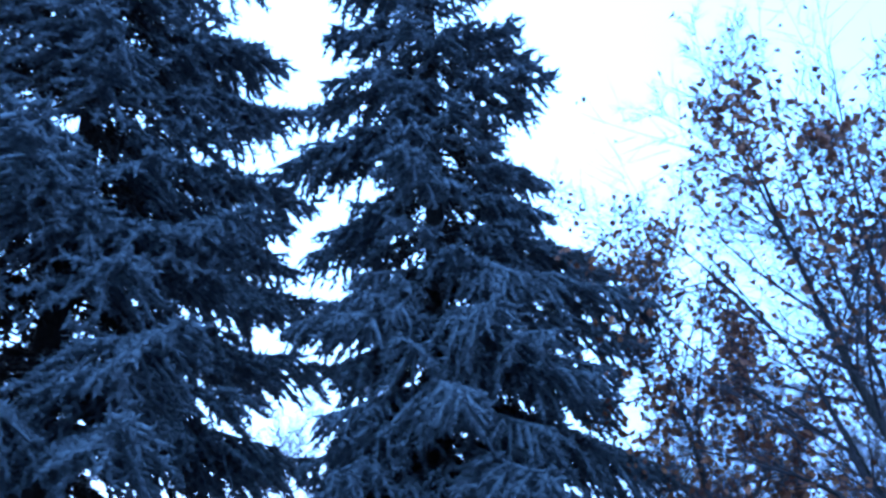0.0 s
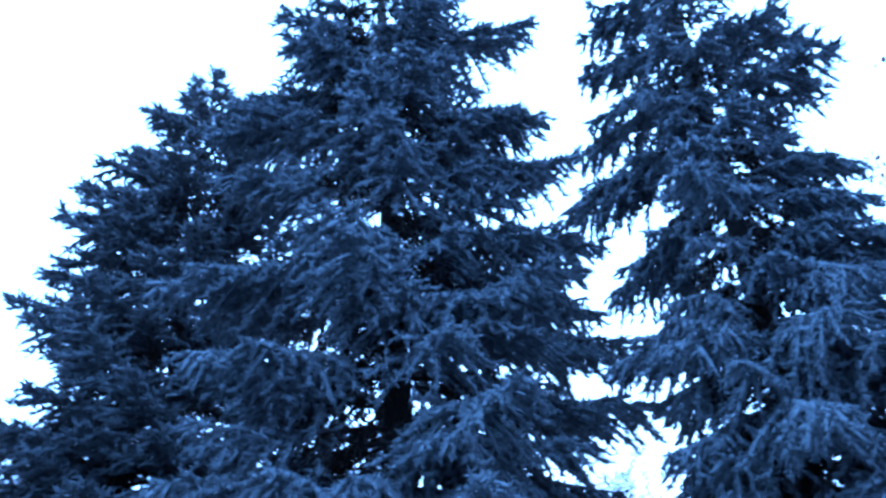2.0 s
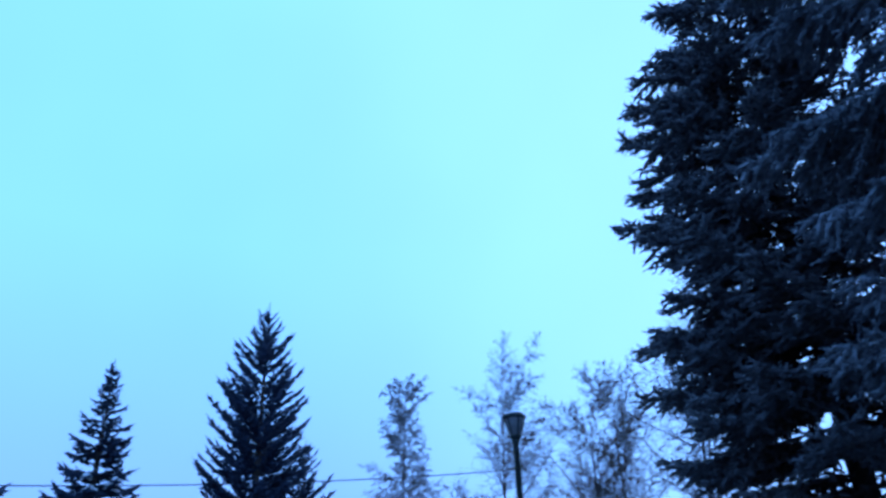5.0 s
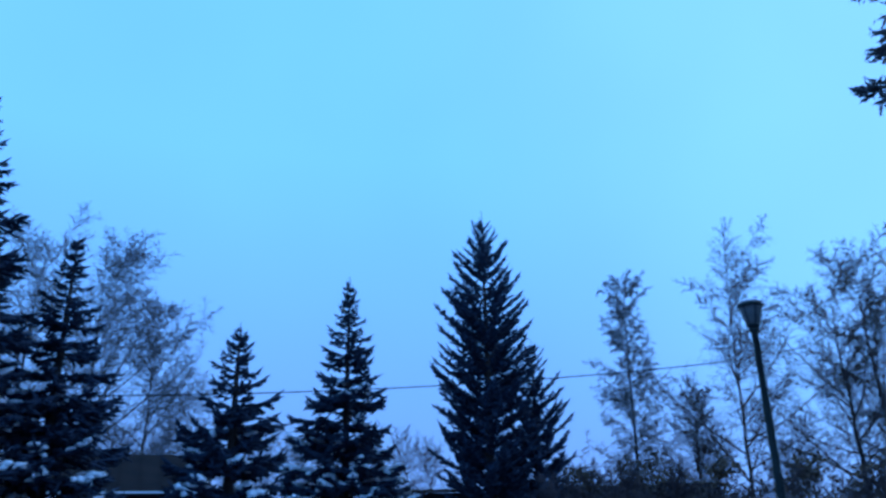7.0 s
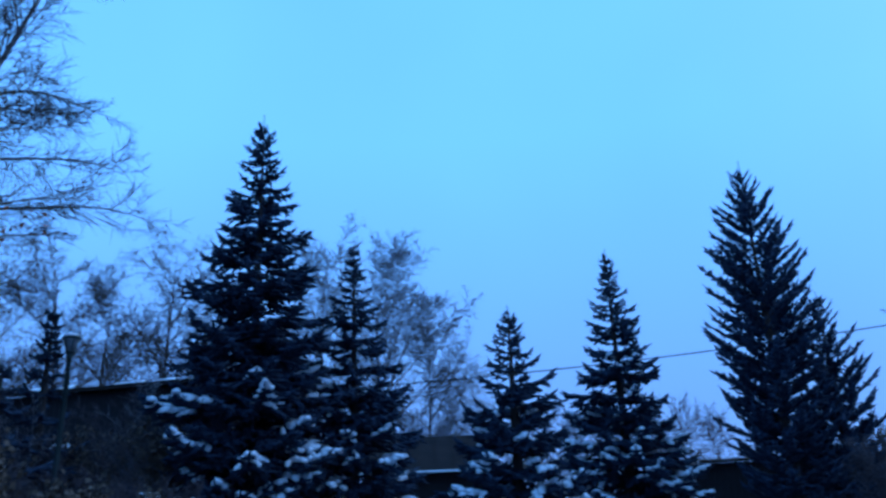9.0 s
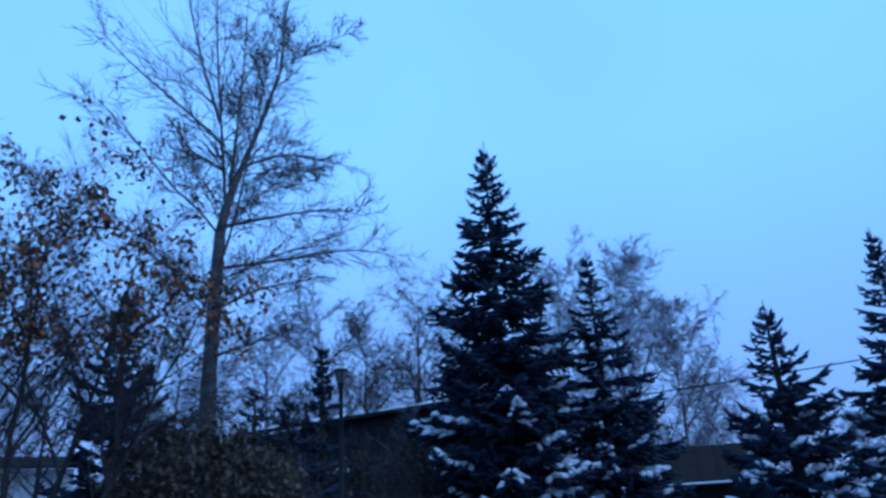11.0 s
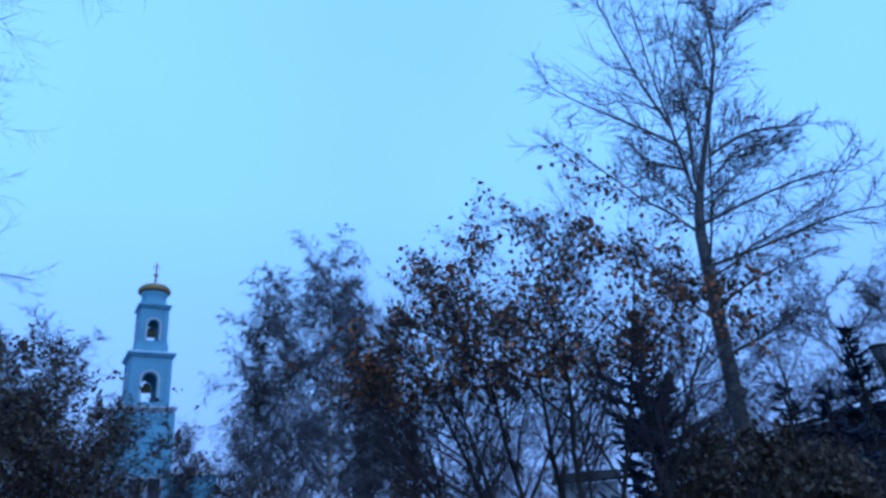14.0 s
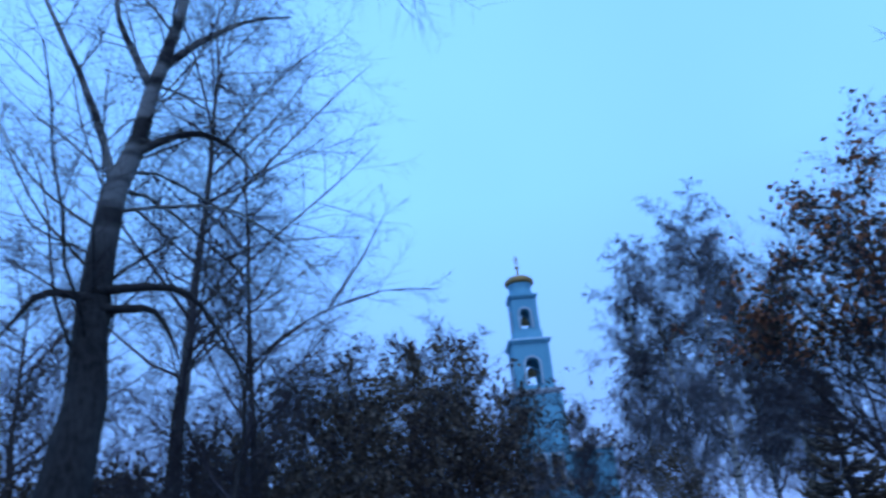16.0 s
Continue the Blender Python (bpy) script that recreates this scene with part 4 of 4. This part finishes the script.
TWIGGY = [(34, 0.2, 52, 0.2, 7, 0.14, 0.02, 0.008), (15, 0.1, 50, 0.42, 5, 0.15, 0.0, 0.007), (13, 0.1, 50, 0.5, 2, 0.2, -0.04, 0.005)]
bare_tree("birch_tree", "old leaning birch with dark lower bark, forked high up", "tree", (NX, NY, 0),
          [(0, 0, 0), near(312.3, 6.8), near(311.9, 12.7), near(311.1, 17.3), near(310.3, 23.3), near(309.8, 27.7), near(308.9, 31.5), near(308.3, 34.7), near(306.8, 40.0), near(305.5, 45), near(303, 52), near(301, 59)], 0.225,
          TWIGGY, M_OLD_BIRCH, M_TWIG, 61, ROW, limbs_apart=True, least=0.003, lead_r=0.23, lead=[
              [near(310.4, 27.2), near(310.9, 29.5), near(311.9, 31.9), near(314.2, 36.2), near(316.2, 38), near(318.4, 39.7), near(321, 46)], [near(308.4, 35.2), near(310.1, 37.6), near(311.3, 39.4), near(312.0, 41.5), near(312.5, 48)],
              [near(307.9, 36.5), near(304.8, 38.7), near(302.4, 40.2), near(299.3, 40.9), near(296.4, 41.0)], [near(309.2, 30.6), near(306.2, 32.2), near(303.9, 32.5), near(301.5, 31.7), near(299.3, 29.5)],
              [near(311.0, 20.0), near(313.3, 20.4), near(315.0, 20.1), near(316.0, 18.2), near(317.5, 16.5)], [near(310.9, 20.6), near(307.6, 21.0), near(305.4, 21.1), near(303.8, 20.8), near(301.5, 17.5), near(298.9, 12.1)],
              [near(310.9, 19.5), near(308.6, 19.6), near(307.0, 19.9), near(305.6, 17.5), near(305.1, 15.8)], [near(305.5, 45), near(298, 50), near(290, 49.5), near(285.5, 45.5), near(283.5, 42.8)]])
SX, SY = 0.14 + 12 * math.cos(radians(305.3)), -0.58 + 12 * math.sin(radians(305.3))
bare_tree("birch_tree", "slender twiggy birch behind the leaning tree", "tree", (SX, SY, 0), [(0, 0, 0)] + [rel(a_, e_, 12.0, SX, SY, 0.14, -0.58) for a_, e_ in ((304.9, 11.1), (304.4, 17.5), (303.7, 23.7), (303.1, 31.2), (303.0, 37.3), (303.0, 43.0))], 0.13,
          [(36, 0.18, 54, 0.34, 6, 0.11, 0.02, 0.007), (14, 0.12, 50, 0.45, 4, 0.14, 0.0, 0.006), (13, 0.1, 50, 0.5, 2, 0.2, -0.04, 0.005)], M_GREY_BARK, M_TWIG, 62, ROW, least=0.0036, lead_r=0.2, lead=[[rel(a_, e_, 12.0, SX, SY, 0.14, -0.58) for a_, e_ in course] for course in (
              ((304.2, 19), (298, 25), (292.5, 29), (289, 32)), ((303.6, 25), (297, 32), (292, 36), (289, 38)), ((303.1, 31), (297, 37.5), (291, 40.5)), ((304.4, 15), (299, 20), (294, 23.5)))])
bare_tree("birch_tree", "twiggy young birch before the brown shrubs", "tree", at(298.0, 12.5), straight(11.0, (0.3, 0.3)), 0.07,
          [(26, 0.2, 50, 0.26, 6, 0.13, 0.02, 0.009), (16, 0.12, 50, 0.45, 4, 0.18, 0.0, 0.008), (16, 0.1, 52, 0.45, 2, 0.3, -0.06, 0.006)], M_BARK, M_TWIG, 123, ROW, least=0.004)
CX, CY, _ = at(300.5, 10.5)


def low(az, el, d=10.5):
    return rel(az, el, d, CX, CY, 0.14, -0.58)


bare_tree("bare_tree", "low bare tree with one long rising limb", "tree", (CX, CY, 0), [(0, 0, 0), low(300.3, 7), low(299.9, 15), low(299.7, 23)], 0.06,
          [(14, 0.3, 48, 0.4, 6, 0.10, 0.02, 0.010), (14, 0.15, 44, 0.36, 4, 0.13, 0.02, 0.008), (12, 0.15, 42, 0.5, 3, 0.14, -0.03, 0.006)], M_BARK, M_TWIG, 63, ROW, lead_r=0.36,
          lead=[[low(300.2, 14.5), low(298.5, 17.4, 10.3), low(294.6, 19.0, 10), low(291.8, 20.4, 10), low(288.0, 21.1, 10), low(284.6, 20.6, 10)], [low(293.4, 19.8, 10), low(290.7, 23.2, 10), low(288.0, 27.5, 10)]])

# ---- street lamps and the cable ----
def street_lamp(label, place, h, s=1.0):
    e = thing("street_lamp", place, label, "street lamp", "street lamps")
    part("pole", lathe([(0.10, 0), (0.10, 0.5), (0.065, 0.62), (0.055, h * 0.6), (0.045, h - 0.55 * s), (0.07, h - 0.53 * s), (0.07, h - 0.47 * s)], 16), M_IRON, e, smooth=True)
    part("holder", lathe([(0.07 * s, h - 0.47 * s), (0.13 * s, h - 0.42 * s), (0.12 * s, h - 0.38 * s)], 16), M_IRON, e, smooth=True)
    part("lantern_glass", lathe([(0.115 * s, h - 0.38 * s), (0.20 * s, h - 0.05 * s), (0.205 * s, h - 0.03 * s)], 16), M_LAMPGLASS, e, "milky tapered glass", smooth=True)
    for i in range(6):
        a = math.pi * i / 3
        bm = bmesh.new()
        lo, hi = Vector((0.122 * s * math.cos(a), 0.122 * s * math.sin(a), h - 0.38 * s)), Vector((0.212 * s * math.cos(a), 0.212 * s * math.sin(a), h - 0.03 * s))
        box(bm, (0.018 * s, 0.018 * s, (hi - lo).length), (lo + hi) / 2, (hi - lo).to_track_quat("Z", "Y"))
        part("rib", bm, M_IRON, e)
    part("cap", lathe([(0.25 * s, h - 0.035 * s), (0.26 * s, h - 0.01 * s), (0.20 * s, h + 0.05 * s), (0.06 * s, h + 0.10 * s), (0.02 * s, h + 0.13 * s)], 16), M_IRON, e, smooth=True)
    part("snow_cap", lathe([(0.21 * s, h + 0.048 * s), (0.19 * s, h + 0.075 * s), (0.06 * s, h + 0.125 * s), (0.01 * s, h + 0.14 * s)], 16), M_SNOW, e, "snow on the lamp's cap", smooth=True)
    return e


LAMP = at(157.2, 12.6)
street_lamp("dark iron street lamp with a tapered lantern, snow on top", LAMP, 4.58, 0.78)
street_lamp("distant street lamp beside a young spruce", at(225.8, 17.0), 4.95, 0.72)


def cable(a, b, sag):
    n = 40
    p = np.array([[a[k] + (b[k] - a[k]) * i / n for k in range(3)] for i in range(n + 1)])
    p[:, 2] -= sag * 4 * (np.arange(n + 1) / n) * (1 - np.arange(n + 1) / n)
    v, t = tubes(p[None], np.full((1, n + 1), 0.024), 6)
    tagged(part_tris("overhead_cable", v, t, M_CABLE, None, smooth=True), "black cable slung between birch and house behind the spruces", "cable")


cable(at(157.2, 36.0, 7.95), at(211.5, 31.0, 5.83), 0.5)


# ---- houses and sheds ----
def boarded(e, name, w, h, t, centre, mat, board=0.22):
    """A wall of upright boards, w along x."""
    bm = bmesh.new()
    box(bm, (w, t, h), centre)
    wall = part(name, bm, mat, e)
    n = int(w / board)
    proto = None
    for i in range(n):
        x = centre[0] - w / 2 + (i + 0.5) * w / n
        if proto is None:
            b2 = bmesh.new()
            box(b2, (w / n - 0.015, 0.03, h - 0.02), (0, 0, 0))
            proto = part("board", b2, mat, wall)
            ob = proto
        else:
            ob = new("board", proto.data)
            ob.parent = wall
        ob.location = (x, centre[1] - t / 2 - 0.012, centre[2])
    return wall


def slab(corners, thick):
    bm = bmesh.new()
    f = bm.faces.new([bm.verts.new(c) for c in corners])
    r = bmesh.ops.extrude_face_region(bm, geom=[f])
    bmesh.ops.translate(bm, verts=[g for g in r["geom"] if isinstance(g, bmesh.types.BMVert)], vec=(0, 0, thick))
    return bm


def shed(label, az, d, w, eave, ridge, depth, turn=0.0, snow=True):
    """A low boarded shed whose front faces the park."""
    e = thing("shed", at(az, d), label, "shed", turn=az - 90 + turn)
    boarded(e, "wall", w, eave, 0.15, (0, 0, eave / 2), M_BOARD)
    for nm, sz, c in (("side_wall", (0.15, depth - 0.16, eave), (-w / 2 + 0.08, depth / 2, eave / 2)), ("side_wall", (0.15, depth - 0.16, eave), (w / 2 - 0.08, depth / 2, eave / 2)), ("back_wall", (w, 0.15, ridge - 0.15), (0, depth, (ridge - 0.15) / 2))):
        bm = bmesh.new()
        box(bm, sz, c)
        part(nm, bm, M_BOARD, e)
    part("roof", slab([(-w / 2 - 0.3, -0.4, eave), (w / 2 + 0.3, -0.4, eave), (w / 2 + 0.3, depth + 0.3, ridge), (-w / 2 - 0.3, depth + 0.3, ridge)], 0.08), M_ROOF, e, "rusty brown sheet roof")
    n = int(w / 0.6)
    for i in range(n + 1):
        x = -w / 2 + i * w / n
        part("roof_seam", slab([(x - 0.02, -0.41, eave + 0.08), (x + 0.02, -0.41, eave + 0.08), (x + 0.02, depth + 0.3, ridge + 0.08), (x - 0.02, depth + 0.3, ridge + 0.08)], 0.04), M_ROOF, e)
    if snow:
        part("snow_edge", slab([(-w / 2 - 0.3, -0.44, eave + 0.085), (w / 2 + 0.3, -0.44, eave + 0.085), (w / 2 + 0.3, -0.34, eave + 0.11), (-w / 2 - 0.3, -0.34, eave + 0.11)], 0.03), M_SNOW, e, "line of snow along the eaves")
    return e


shed("low shed with a rusty brown roof and snow along the eaves", 201.2, 27.0, 4.4, 2.35, 3.75, 2.2)
shed("long low brown shed under a flat roof", 173.0, 31.0, 14.0, 2.45, 2.65, 4.0, snow=False)


def house():
    """The dark boarded house, one end nearer the park, under a low roof with snow on its edge."""
    p, q = Vector(at(216.0, 24.0)), Vector(at(232.0, 30.0))
    mid, run = (p + q) / 2, q - p
    e = thing("wooden_house", mid, "dark wooden house under a low roof edged with snow", "house", turn=math.degrees(math.atan2(run.y, run.x)) + 180)
    w, dp, eave, ridge = run.length, 7.0, 5.15, 5.9
    boarded(e, "wall", w, eave, 0.2, (0, 0, eave / 2), M_BOARD)
    for nm, sz, c in (("side_wall", (0.2, dp - 0.22, eave), (-w / 2 + 0.1, dp / 2, eave / 2)), ("side_wall", (0.2, dp - 0.22, eave), (w / 2 - 0.1, dp / 2, eave / 2)), ("back_wall", (w, 0.2, eave), (0, dp, eave / 2))):
        bm = bmesh.new()
        box(bm, sz, c)
        part(nm, bm, M_BOARD, e)
    for y0, y1 in ((-0.5, dp / 2), (dp + 0.5, dp / 2)):
        part("roof", slab([(-w / 2 - 0.5, y0, eave + 0.01), (w / 2 + 0.5, y0, eave + 0.01), (w / 2 + 0.5, y1, ridge), (-w / 2 - 0.5, y1, ridge)], 0.12), M_ROOF, e)
    rng = random.Random(4)
    x = -w / 2
    while x < w / 2 - 1.2:  # what is left of the snow lies in patches
        run = rng.uniform(0.3, 1.1)
        part("snow_patch", slab([(x, -0.5, eave + 0.14), (x + run, -0.5, eave + 0.14), (x + run * 0.8, rng.uniform(-0.3, 0.1), eave + 0.26), (x + run * 0.2, rng.uniform(-0.3, 0.1), eave + 0.26)], 0.03), M_SNOW, e, "patch of snow on the eaves")
        x += run + rng.uniform(0.3, 1.6)
    for sx in (-1, 1):
        bm = bmesh.new()
        f = bm.faces.new([bm.verts.new(c) for c in ((sx * (w / 2 - 0.1), 0.1, eave), (sx * (w / 2 - 0.1), dp - 0.1, eave), (sx * (w / 2 - 0.1), dp / 2, ridge))])
        r = bmesh.ops.extrude_face_region(bm, geom=[f])
        bmesh.ops.translate(bm, verts=[g for g in r["geom"] if isinstance(g, bmesh.types.BMVert)], vec=(-sx * 0.15, 0, 0))
        part("gable", bm, M_BOARD, e)
    return e


house()


def pale_house():
    e = thing("plastered_house", at(246.0, 42.0), "small pale plastered house behind the maple", "house", turn=246.0 - 90)
    bm = bmesh.new()
    box(bm, (3.2, 5.0, 5.2), (0, 2.5, 2.6))
    part("wall", bm, M_PALE, e)
    part("roof", slab([(-1.9, -0.3, 5.2), (1.9, -0.3, 5.2), (1.9, 5.3, 6.2), (-1.9, 5.3, 6.2)], 0.12), M_ROOF, e)
    return e


pale_house()


# ---- the church ----
def arched_panel(w, h, ow, sill, spring, thick):
    """A wall of width w and height h with an arched opening, standing in the xz plane."""
    bm = bmesh.new()
    n = 10
    arch = [(-ow / 2 * math.cos(math.pi * i / n), spring + ow / 2 * math.sin(math.pi * i / n)) for i in range(n + 1)]

    def quad(*pts):
        bm.faces.new([bm.verts.new((x, 0, z)) for x, z in pts])
    quad((-w / 2, 0), (-ow / 2, 0), (-ow / 2, sill), (-ow / 2, spring), (-ow / 2, h), (-w / 2, h))
    quad((ow / 2, 0), (w / 2, 0), (w / 2, h), (ow / 2, h), (ow / 2, spring), (ow / 2, sill))
    if sill > 0:
        quad((-ow / 2, 0), (ow / 2, 0), (ow / 2, sill), (-ow / 2, sill))
    for (x0, z0), (x1, z1) in zip(arch, arch[1:]):
        quad((x0, z0), (x1, z1), (x1, h), (x0, h))
    bmesh.ops.remove_doubles(bm, verts=bm.verts, dist=0.001)
    r = bmesh.ops.extrude_face_region(bm, geom=list(bm.faces))
    bmesh.ops.translate(bm, verts=[g for g in r["geom"] if isinstance(g, bmesh.types.BMVert)], vec=(0, thick, 0))
    return bm


def tier(e, half, z, h, ow, sill, spring, turn):
    """Four arched walls round a belfry storey, corner pilasters and a bell."""
    for i in range(4):
        ob = part("belfry_wall", arched_panel(2 * half - 0.02 if i % 2 == 0 else 2 * half - 1.22, h, ow, sill, spring, 0.6), M_BLUE, e)
        ob.matrix_basis = pose(0, 0, z, 0, 0, turn + 90 * i) @ pose(0, -half, 0)
        bm = bmesh.new()
        for s in (-1, 1):
            box(bm, (0.18, 0.12, spring - sill), (s * (ow / 2 + 0.2), -0.06, (spring + sill) / 2))
        nn = 10
        for q in range(nn):
            a = math.pi * (q + 0.5) / nn
            box(bm, (0.2, 0.12, (ow / 2 + 0.2) * math.pi / nn + 0.02), (-(ow / 2 + 0.2) * math.cos(a), -0.06, spring + (ow / 2 + 0.2) * math.sin(a)), Euler((0, a, 0)).to_quaternion())
        part("arch_moulding", bm, M_WHITE, ob, "white moulding round the arch")
        for s in (-1, 1):
            bm = bmesh.new()
            box(bm, (0.45, 0.14, h), (s * (half - 0.3), -0.07, h / 2))
            part("pilaster", bm, M_BLUE, ob)
    bell = part("bell", lathe([(0.75, 0.0), (0.66, 0.15), (0.5, 0.5), (0.42, 0.85), (0.25, 1.05), (0.06, 1.12), (0.05, 2.2)], 20), M_BELL, e, smooth=True)
    bell.location = (0, 0, z + spring - 1.0)


def cornice(e, half, z, turn, mat, name="cornice"):
    bm = bmesh.new()
    for g, zz, hh in ((0.0, 0.0, 0.25), (0.25, 0.25, 0.25), (0.5, 0.5, 0.2)):
        box(bm, (2 * (half + g), 2 * (half + g), hh), (0, 0, zz + hh / 2))
    ob = part(name, bm, mat, e)
    ob.matrix_basis = pose(0, 0, z, 0, 0, turn)
    return ob


def church():
    turn = 8.0
    e = thing("church", at(277.9, 97.0), "pale blue church with a tiered bell tower and gilded cap", "church", turn=277.9 - 90)
    bm = bmesh.new()
    box(bm, (6.2, 6.2, 21.0), (0, 0, 10.5))
    low = part("tower_base", bm, M_BLUE, e)
    low.matrix_basis = pose(0, 0, 0, 0, 0, turn)
    cornice(e, 2.8, 21.0, turn, M_WHITE)
    tier(e, 2.32, 21.7, 6.0, 1.7, 0.7, 3.4, turn)
    cornice(e, 2.3, 27.7, turn, M_BLUE)
    bm = bmesh.new()
    box(bm, (5.4, 5.4, 0.12), (0, 0, 0.06))
    part("snow_ledge", bm, M_SNOW, e, "snow on the ledge").matrix_basis = pose(0, 0, 28.4, 0, 0, turn)
    bm = bmesh.new()
    box(bm, (3.8, 3.8, 1.3), (0, 0, 0.65))
    part("attic", bm, M_BLUE, e).matrix_basis = pose(0, 0, 28.52, 0, 0, turn)
    tier(e, 1.62, 29.82, 4.4, 1.3, 0.4, 2.4, turn)
    cornice(e, 1.48, 34.2, turn, M_BLUE)
    part("drum", lathe([(1.75, 34.9), (1.55, 35.3), (1.5, 36.4), (1.75, 36.9)], 24), M_BLUE, e, smooth=True)
    part("gilded_cap", lathe([(1.75, 36.8), (1.98, 36.95), (2.0, 37.3), (1.9, 37.5), (1.45, 37.82), (0.8, 38.05), (0.3, 38.2), (0.14, 38.6), (0.12, 39.3)], 28), M_GOLD, e, "dull gilded flat cap", smooth=True)
    part("snow_cap", lathe([(1.62, 37.74), (1.46, 37.9), (0.8, 38.14), (0.32, 38.3), (0.2, 38.34)], 28), M_SNOW, e, "snow on the gilded cap", smooth=True)
    part("ball", lathe([(0.05, 39.2), (0.25, 39.35), (0.3, 39.5), (0.25, 39.65), (0.05, 39.8)], 14), M_GOLD, e, smooth=True)
    bm = bmesh.new()
    box(bm, (0.12, 0.12, 1.5), (0, 0, 40.5))
    box(bm, (0.8, 0.12, 0.12), (0, 0, 40.65))
    box(bm, (0.4, 0.12, 0.1), (0, 0, 40.95))
    box(bm, (0.5, 0.11, 0.1), (0, 0, 40.2), Euler((0, 0.4, 0)).to_quaternion())
    part("cross", bm, M_GOLD, e)
    # the nave and its porch
    bm = bmesh.new()
    box(bm, (12.0, 30.0, 14.6), (3.2, 19.0, 7.3))
    part("nave", bm, M_BLUE, e)
    part("nave_roof", slab([(-3.4, 3.6, 14.6), (9.8, 3.6, 14.6), (9.4, 34, 15.6), (-3.2, 34, 15.6)], 0.3), M_SNOW, e, "snow-covered roof")
    for x in (-2.3, -0.3, 1.7):
        bm = bmesh.new()
        box(bm, (1.3, 0.18, 3.4), (x, -3.2, 11.6))
        pane = part("window", bm, M_DARK, e, "dark tall window")
        bm = bmesh.new()
        for s in (-1, 1):
            box(bm, (0.2, 0.3, 3.8), (x + s * 0.76, -3.24, 11.6))
        box(bm, (1.72, 0.3, 0.25), (x, -3.24, 13.6))
        box(bm, (1.72, 0.4, 0.2), (x, -3.28, 9.8))
        part("frame", bm, M_WHITE, pane)
    return e


church()
